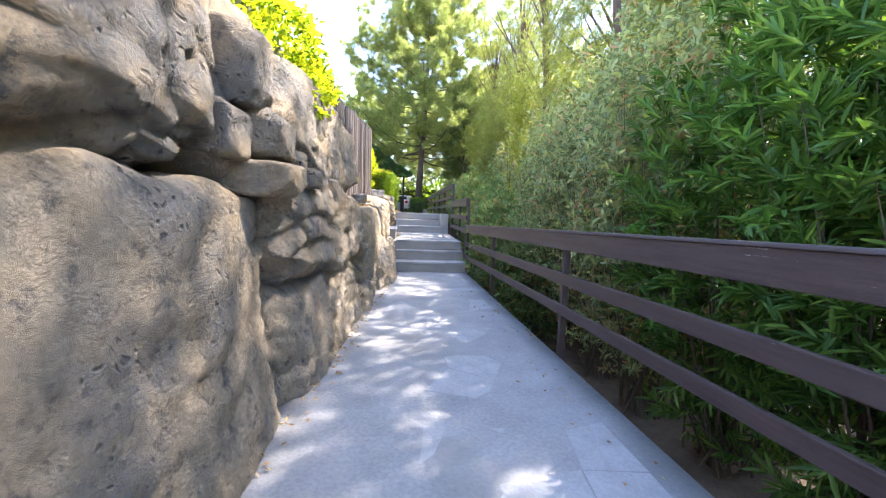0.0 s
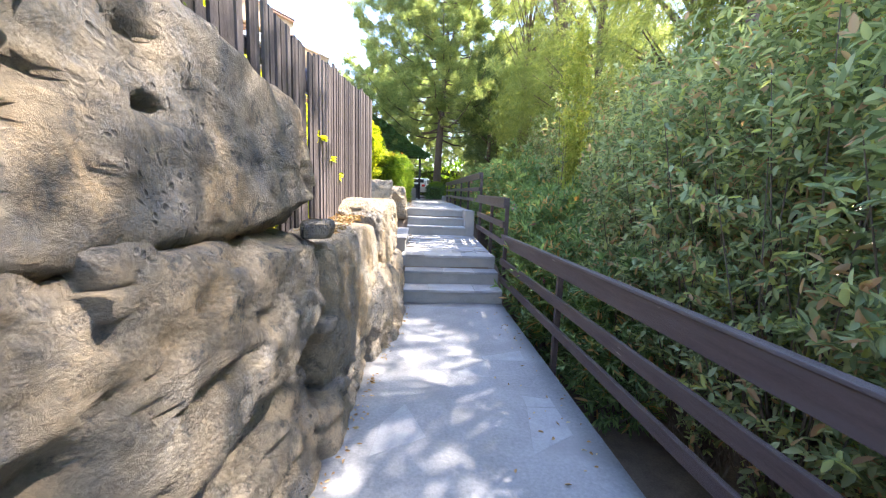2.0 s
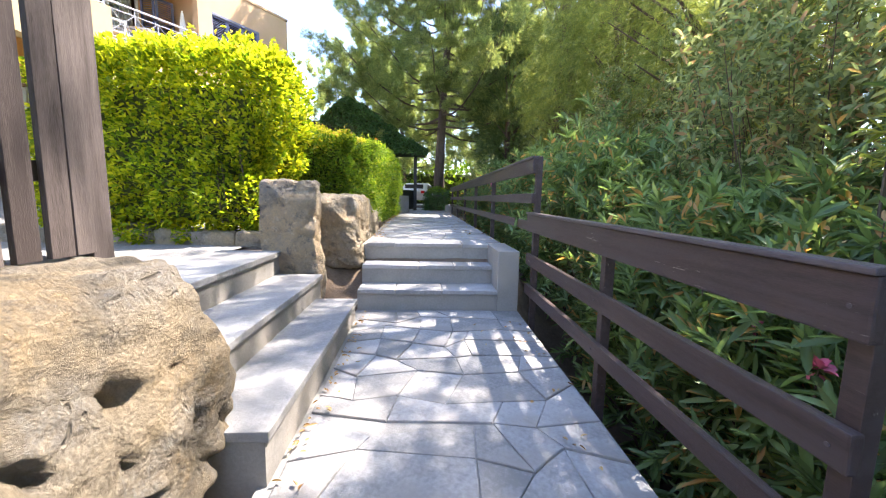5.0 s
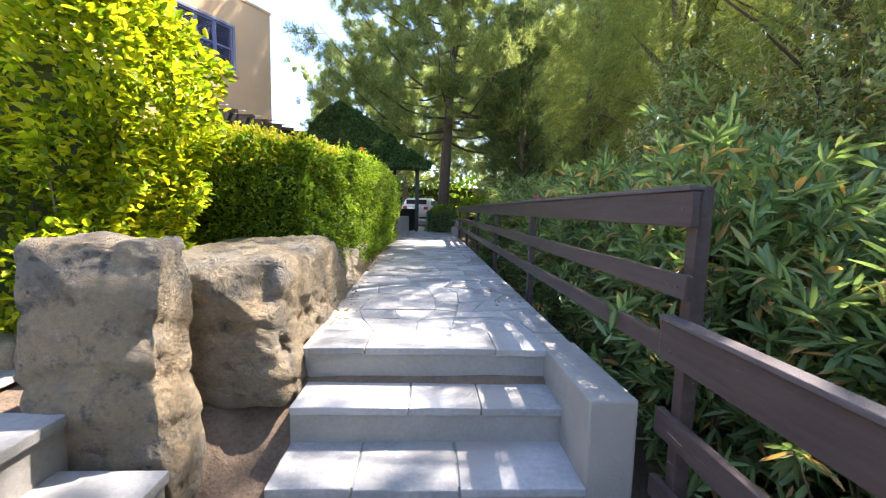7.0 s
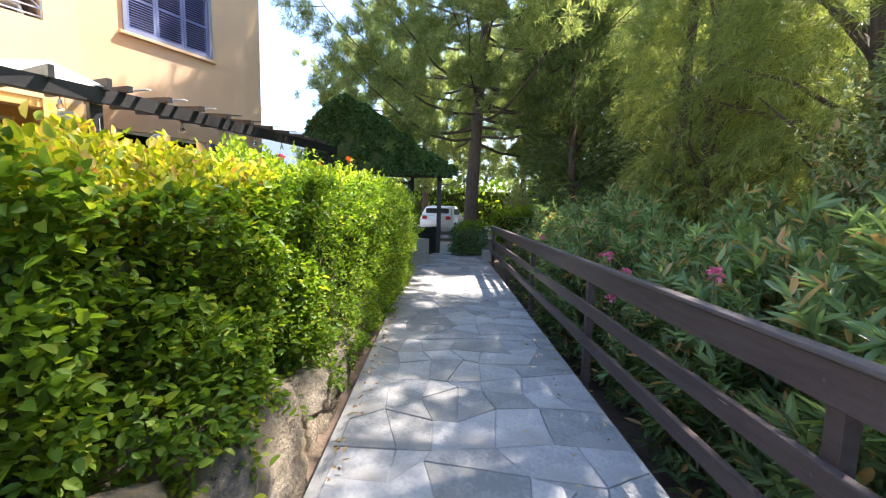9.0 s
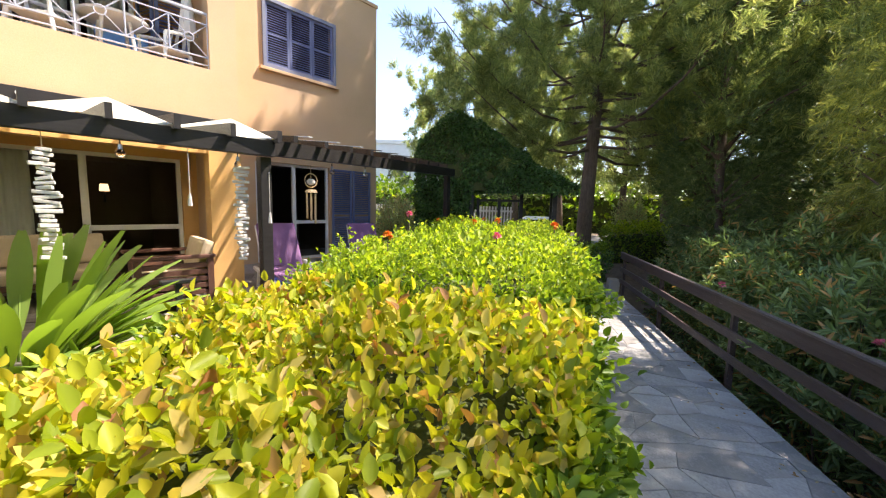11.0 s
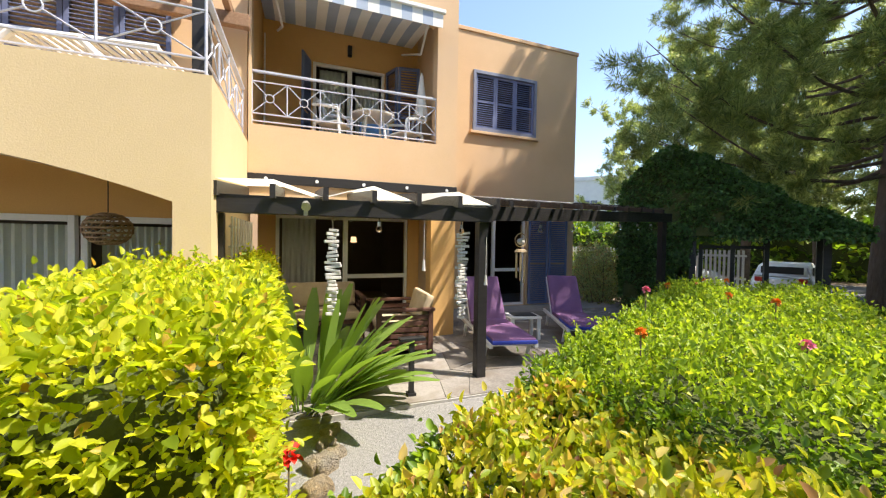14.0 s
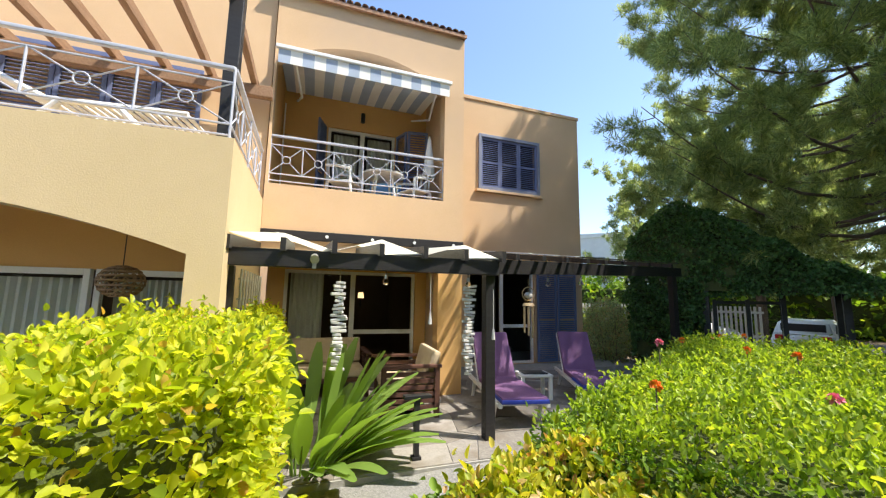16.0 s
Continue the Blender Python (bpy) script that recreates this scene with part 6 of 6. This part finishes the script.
def ivy_top(x):
    return np.interp(x, (-3.78, -3.68, -3.45, -3.0, -2.5, -2.1, -1.4, -0.5, 0.55), (4.7, 5.1, 5.45, 5.72, 5.74, 5.6, 5.1, 4.5, 4.0))


pts, nrm = [], []
for i in range(52000):
    face = rng.randint(0, 10)
    if face < 5:
        x, z = rng.uniform(-3.75, 0.6), rng.uniform(1.5, 5.8)
        hi = ivy_top(x)
        lo = 3.70 if x > -2.35 + 0.15 * math.sin(z * 4) else 1.4
        if not lo < z < hi:
            continue
        y, nv = 20.0, (0, -1, 0.2)
    elif face < 8:
        x, y = rng.uniform(-3.75, 0.6), rng.uniform(20.0, 22.0)
        z, nv = ivy_top(x), (0, 0, 1)
    else:
        y, z = rng.uniform(20.0, 22.0), rng.uniform(1.4, 5.2)
        x, nv = (-3.78, (-1, 0, 0.1)) if face == 8 else (-2.33, (1, 0, 0.1))
        if face == 9 and z > 3.7:
            continue
    pts.append((x, y, z))
    nrm.append(nv)
pts, nrm = np.array(pts), unit(np.array(nrm, dtype=float))
pts += nrm * (lumpy(pts, 0.08, 2.5, 5) - np.abs(rng.normal(size=len(pts))) * 0.05)[:, None]
sz = rng.uniform(0.05, 0.085, len(pts))
leaf_cloud("ivy_leaves", pts, nrm * 0.5 + np.array((0, 0, -0.5)) + rng.normal(size=pts.shape) * 0.5, sz, sz * 0.8, L_IVY, ivy, rng)
# filled core behind the ivy, dark colour in place of inner shade
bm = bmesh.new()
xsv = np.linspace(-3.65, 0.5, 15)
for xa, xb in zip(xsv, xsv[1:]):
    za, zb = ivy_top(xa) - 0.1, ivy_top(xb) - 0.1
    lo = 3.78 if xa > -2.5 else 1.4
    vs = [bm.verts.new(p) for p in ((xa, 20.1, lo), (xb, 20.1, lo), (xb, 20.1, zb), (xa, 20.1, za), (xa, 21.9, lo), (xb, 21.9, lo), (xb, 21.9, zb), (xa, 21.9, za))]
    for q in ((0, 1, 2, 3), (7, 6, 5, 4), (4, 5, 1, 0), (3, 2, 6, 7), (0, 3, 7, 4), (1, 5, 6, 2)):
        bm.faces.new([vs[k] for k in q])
part("ivy_core", bm, M_SHADECORE, ivy, "solid core behind the ivy, coloured dark as inner shade")
for x, y in ((0.08, 20.9), (-0.85, 21.9), (0.08, 21.9), (-2.2, 20.2)):
    part("post", slab(x - 0.06, x + 0.06, y - 0.06, y + 0.06, 1.2, 3.8), M_BLACKWOOD, ivy, "dark timber post")
gate = thing("garden_gate", pose(-0.95, 17.9, 1.38, 0, 0, 68), "low dark solid garden gate standing open", "gate")
part("panel", slab(0, 2.6, -0.02, 0.02, 0.06, 0.85, bevel=0.01), M_BLACK, gate)
part("post", slab(-0.06, 0.0, -0.04, 0.04, 0, 1.0), M_BLACK, gate)
screen = thing("glazed_screen", pose(-2.1, 20.9, 1.4, 0, 0, 8), "black framed glass wind screen under the arch", "screen")
for x in (0, 0.62, 1.24):
    part("upright", slab(x - 0.04, x + 0.04, -0.04, 0.04, 0, 2.2), M_BLACK, screen)
for z in (0.35, 1.0, 2.1):
    part("rail", slab(0.04, 1.2, -0.03, 0.03, z, z + 0.07), M_BLACK, screen)
for x in (0.04, 0.66):
    g = part("pane", slab(x, x + 0.54, -0.004, 0.004, 1.07, 2.1), M_GLASS, screen)
    g.visible_shadow = False
box_hedge = hedge(Matrix.Translation((1.0, 20.9, 1.35)), 0.9, 1.4, 0.85, 5000, (0.06, 0.5), (L_IVY, L_HEDGE), "small dark green bush at the end of the path", 9, 0.1, 0.08)
shr = shrub("patio_shrub", "rounded grey-green shrub behind the patio", "bush", 41, (0.9, 0.8, 2.2), 420, 26, (0.07, 0.3), L_GREY, 0.8, 0.6, 0.3)
place(shr, [(-4.35, 20.4, 1.5, 1.0), (-5.0, 21.6, 1.5, 1.0)], 9)

# ---- street beyond: car, white house, white fence ----
rd = slab(-60, 60, 26, 40, 1.36, 1.46)
tagged(part("road", rd, M_ASPHALT), "grey asphalt parking road beyond the garden", "road", kind="structure")


def parked_car(m, label, paint):
    c = thing("parked_car", m, label, "car", "parked cars")
    prof = ((-2.1, 0.35), (-2.12, 0.8), (-1.95, 0.98), (-1.55, 1.42), (-0.2, 1.5), (0.75, 1.40), (1.25, 1.0), (2.0, 0.88), (2.12, 0.6), (2.1, 0.35))
    b = bmesh.new()
    lf = [b.verts.new((x, -0.86 if z < 1.05 else -0.70, z)) for x, z in prof]
    rg = [b.verts.new((x, 0.86 if z < 1.05 else 0.70, z)) for x, z in prof]
    b.faces.new(lf)
    b.faces.new(rg[::-1])
    for i in range(len(prof)):
        j = (i + 1) % len(prof)
        b.faces.new((lf[j], lf[i], rg[i], rg[j]))
    bmesh.ops.bevel(b, geom=b.edges[:], offset=0.05, segments=2, affect="EDGES")
    part("body", b, paint, c, "", True)
    part("rear_window", slab(-1.82, -1.76, -0.6, 0.6, 1.05, 1.35), M_BLACK, c).matrix_local = pose(-0.03, 0, 0)
    for s in (-1, 1):
        part("side_window", slab(-1.2, 0.7, s * 0.79, s * 0.81, 1.03, 1.34), M_BLACK, c)
        part("tail_lamp", slab(-2.14, -2.05, s * 0.62 - 0.12, s * 0.62 + 0.12, 0.78, 0.95, bevel=0.02), M_RED, c, "red tail lamp")
        for x in (-1.3, 1.35):
            w = part("wheel", stick((x, s * 0.72, 0.32), (x, s * 0.9, 0.32), 0.32, sides=20), M_TYRE, c)
            part("rim", stick((x, s * 0.895, 0.32), (x, s * 0.91, 0.32), 0.2, sides=16), M_METAL, w)
    part("number_plate", slab(-2.15, -2.12, -0.26, 0.26, 0.55, 0.66), M_WHITE, c)
    return c


car = parked_car(pose(0.15, 30.5, 1.46, 0, 0, 80), "white hatchback parked on the road beyond the path", M_CARWHITE)
copy_thing(car, pose(-4.2, 31, 1.46, 0, 0, 10))
wf = thing("picket_fence", pose(-9.6, 27.5, 1.9), "white picket fence beyond the patio", "fence")
for i in range(60):
    part("picket", slab(i * 0.14, i * 0.14 + 0.08, -0.01, 0.01, 0, 1.5), M_WHITE, wf)
for z in (0.4, 1.25):
    part("rail", slab(0, 8.4, 0.011, 0.04, z, z + 0.08), M_WHITE, wf)
part("plinth", slab(0, 8.4, -0.1, 0.1, -0.6, 0.02), M_WHITE, wf)
hb = thing("white_house", pose(-14, 48, 1.4, 0, 0, 14), "white flat-roofed house in the distance", "house", "distant white houses")
part("wall", slab(-6, 6, 0, 8, 0, 8.4), M_WHITE, hb)
part("wall", slab(-8.5, -6, 1.5, 8, 0, 6.6), M_WHITE, hb)
part("parapet", slab(-6.1, 6.1, -0.1, 0.25, 8.4, 8.8), M_WHITE, hb)
for x in (-3.2, 0.6, 3.8):
    for z in (1.2, 4.9):
        w = part("window", slab(x - 0.75, x + 0.75, -0.03, 0.02, z, z + 1.6), M_WHITE, hb)
        part("pane", slab(x - 0.66, x - 0.04, -0.05, -0.031, z + 0.09, z + 1.51), M_FRAME, w)
        part("pane", slab(x + 0.04, x + 0.66, -0.05, -0.031, z + 0.09, z + 1.51), M_FRAME, w)
copy_thing(hb, pose(-30, 56, 1.4, 0, 0, 24))

# ---- patio slab and paving stones ----
tagged(part("patio", slab(-9, 1.5, -4.82, 2, 1.2, 2.045), M_JOINT), "patio bed under irregular stone paving", "patio", kind="structure").matrix_world = HOUSE


def paving(parent, x0f, x1, y0, y1, zf, across, along, seed, mat, local=None, thick=0.016, gap=0.0035, name="flagstone", skip=0.0):
    """Irregular flagstones on a jittered grid, each with chamfered edges."""
    rr = random.Random(seed)
    rows = max(1, round((y1 - y0) / along))
    pts = []
    for j in range(rows + 1):
        y = y0 + (y1 - y0) * j / rows
        line = []
        for i in range(across + 1):
            xa = x0f(y)
            u = i / across
            jx = 0 if i in (0, across) else rr.uniform(-0.42, 0.42) / across
            jy = 0 if j in (0, rows) else rr.uniform(-0.42, 0.42) * (y1 - y0) / rows
            line.append(Vector((xa + (x1 - xa) * (u + jx), y + jy, 0)))
        pts.append(line)
    for j in range(rows):
        i = 0
        while i < across:
            wide = 2 if i < across - 1 and rr.random() < 0.22 else 1
            poly = [pts[j][i], pts[j][i + wide], pts[j + 1][i + wide], pts[j + 1][i]]
            if rr.random() < 0.5:
                a, c = poly[1], poly[2]
                poly.insert(2, (a + c) / 2 + Vector((rr.uniform(-0.006, 0.0), 0, 0)))
            if rr.random() < 0.5:
                a, c = poly[0], poly[1]
                poly.insert(1, (a + c) / 2 + Vector((0, rr.uniform(0.0, 0.006), 0)))
            i += wide
            if rr.random() < skip:
                continue
            c = sum(poly, Vector()) / len(poly)
            zt = zf(c.y) + rr.uniform(-0.003, 0.004)
            bm = bmesh.new()
            rings = []
            for inset, z in ((gap * 0.7, -thick), (gap, thick * 0.1), (gap + 0.006, thick * 0.3)):
                ring = []
                for p in poly:
                    q = p - c
                    ring.append(bm.verts.new((q.x * max(0.2, 1 - inset / max(q.length, 0.05)), q.y * max(0.2, 1 - inset / max(q.length, 0.05)), z)))
                rings.append(ring)
            m = len(poly)
            for a, b in zip(rings, rings[1:]):
                for k in range(m):
                    bm.faces.new((a[k], a[(k + 1) % m], b[(k + 1) % m], b[k]))
            bm.faces.new(rings[-1])
            ob = part(name, bm, mat, parent)
            ob.matrix_local = pose(c.x, c.y, zt, rr.uniform(-0.3, 0.3), rr.uniform(-0.3, 0.3))


paving(landing, lambda y: path_left(y) + 0.02, 1.49, 5.5, 7.98, lambda y: 0.602 + 0.08 * (y - 5.22) / 2.8 + 0.004, 6, 0.27, 1, M_FLAG)
paving(upper, lambda y: path_left(y) + 0.02, 1.49, 8.99, 21.5, lambda y: 1.30 + 0.08 * (y - 8.67) / 16.3 + 0.004, 7, 0.29, 2, M_FLAG)
pat = bpy.data.objects["patio"]
paving(pat, lambda y: -8.2, 1.0, -4.8, -0.9, lambda y: 2.052, 18, 0.46, 3, M_PATIO)
paving(lower, lambda y: path_left(y) + 0.25, 1.3, -4.5, 4.2, lambda y: -0.055, 5, 0.42, 4, M_PATCH, thick=0.016, gap=0.004, name="stone_patch", skip=0.78)

# ---- litter along the path edge ----
rng = np.random.RandomState(5)
n = 900
yy = rng.uniform(-5, 18, n)
edge = np.array([path_left(v) for v in yy])
right_side = rng.uniform(size=n) < 0.35
xx = np.where(right_side, 1.45 - np.abs(rng.normal(size=n)) * 0.25, edge + 0.02 + np.abs(rng.normal(size=n)) * 0.06)
on_step = ((yy > 4.3) & (yy < 5.55)) | ((yy > 7.9) & (yy < 9.05))
zz = np.array([path_z(v) for v in yy]) + 0.012
keep = ~on_step
pos = np.stack((xx, yy, zz), 1)[keep]
dd = np.stack((rng.normal(size=len(pos)), rng.normal(size=len(pos)), np.abs(rng.normal(size=len(pos))) * 0.08), 1)
lit = leaf_cloud("leaf_litter", pos, dd, rng.uniform(0.02, 0.05, len(pos)), rng.uniform(0.012, 0.022, len(pos)), L_LITTER, None, rng)
tagged(lit, "scattered dry brown leaves along the path edges", "leaves")
n = 1500
pos = np.stack((rng.uniform(-1.05, -0.6, n), rng.uniform(1.6, 5.4, n), np.zeros(n)), 1)
pos[:, 2] = [1.33 + 0.03 * v for v in pos[:, 1]]
lit = leaf_cloud("leaf_litter", pos, rng.normal(size=(n, 3)) * np.array((1, 1, 0.15)), rng.uniform(0.02, 0.05, n), rng.uniform(0.012, 0.022, n), L_LITTER, None, rng)
tagged(lit, "dry leaf litter at the foot of the slatted fence", "leaves")

rp = random.Random(17)
for i in range(12):
    yv = rp.choice((rp.uniform(3.5, 7), rp.uniform(11, 17)))
    xv = rp.uniform(1.95, 2.3)
    flower("oleander_flower", Matrix.Translation((xv, yv, path_z(yv) + rp.uniform(0.4, 1.0))), M_PINKFLOWER, "pink oleander flower among the leaves", 0.045, 5)
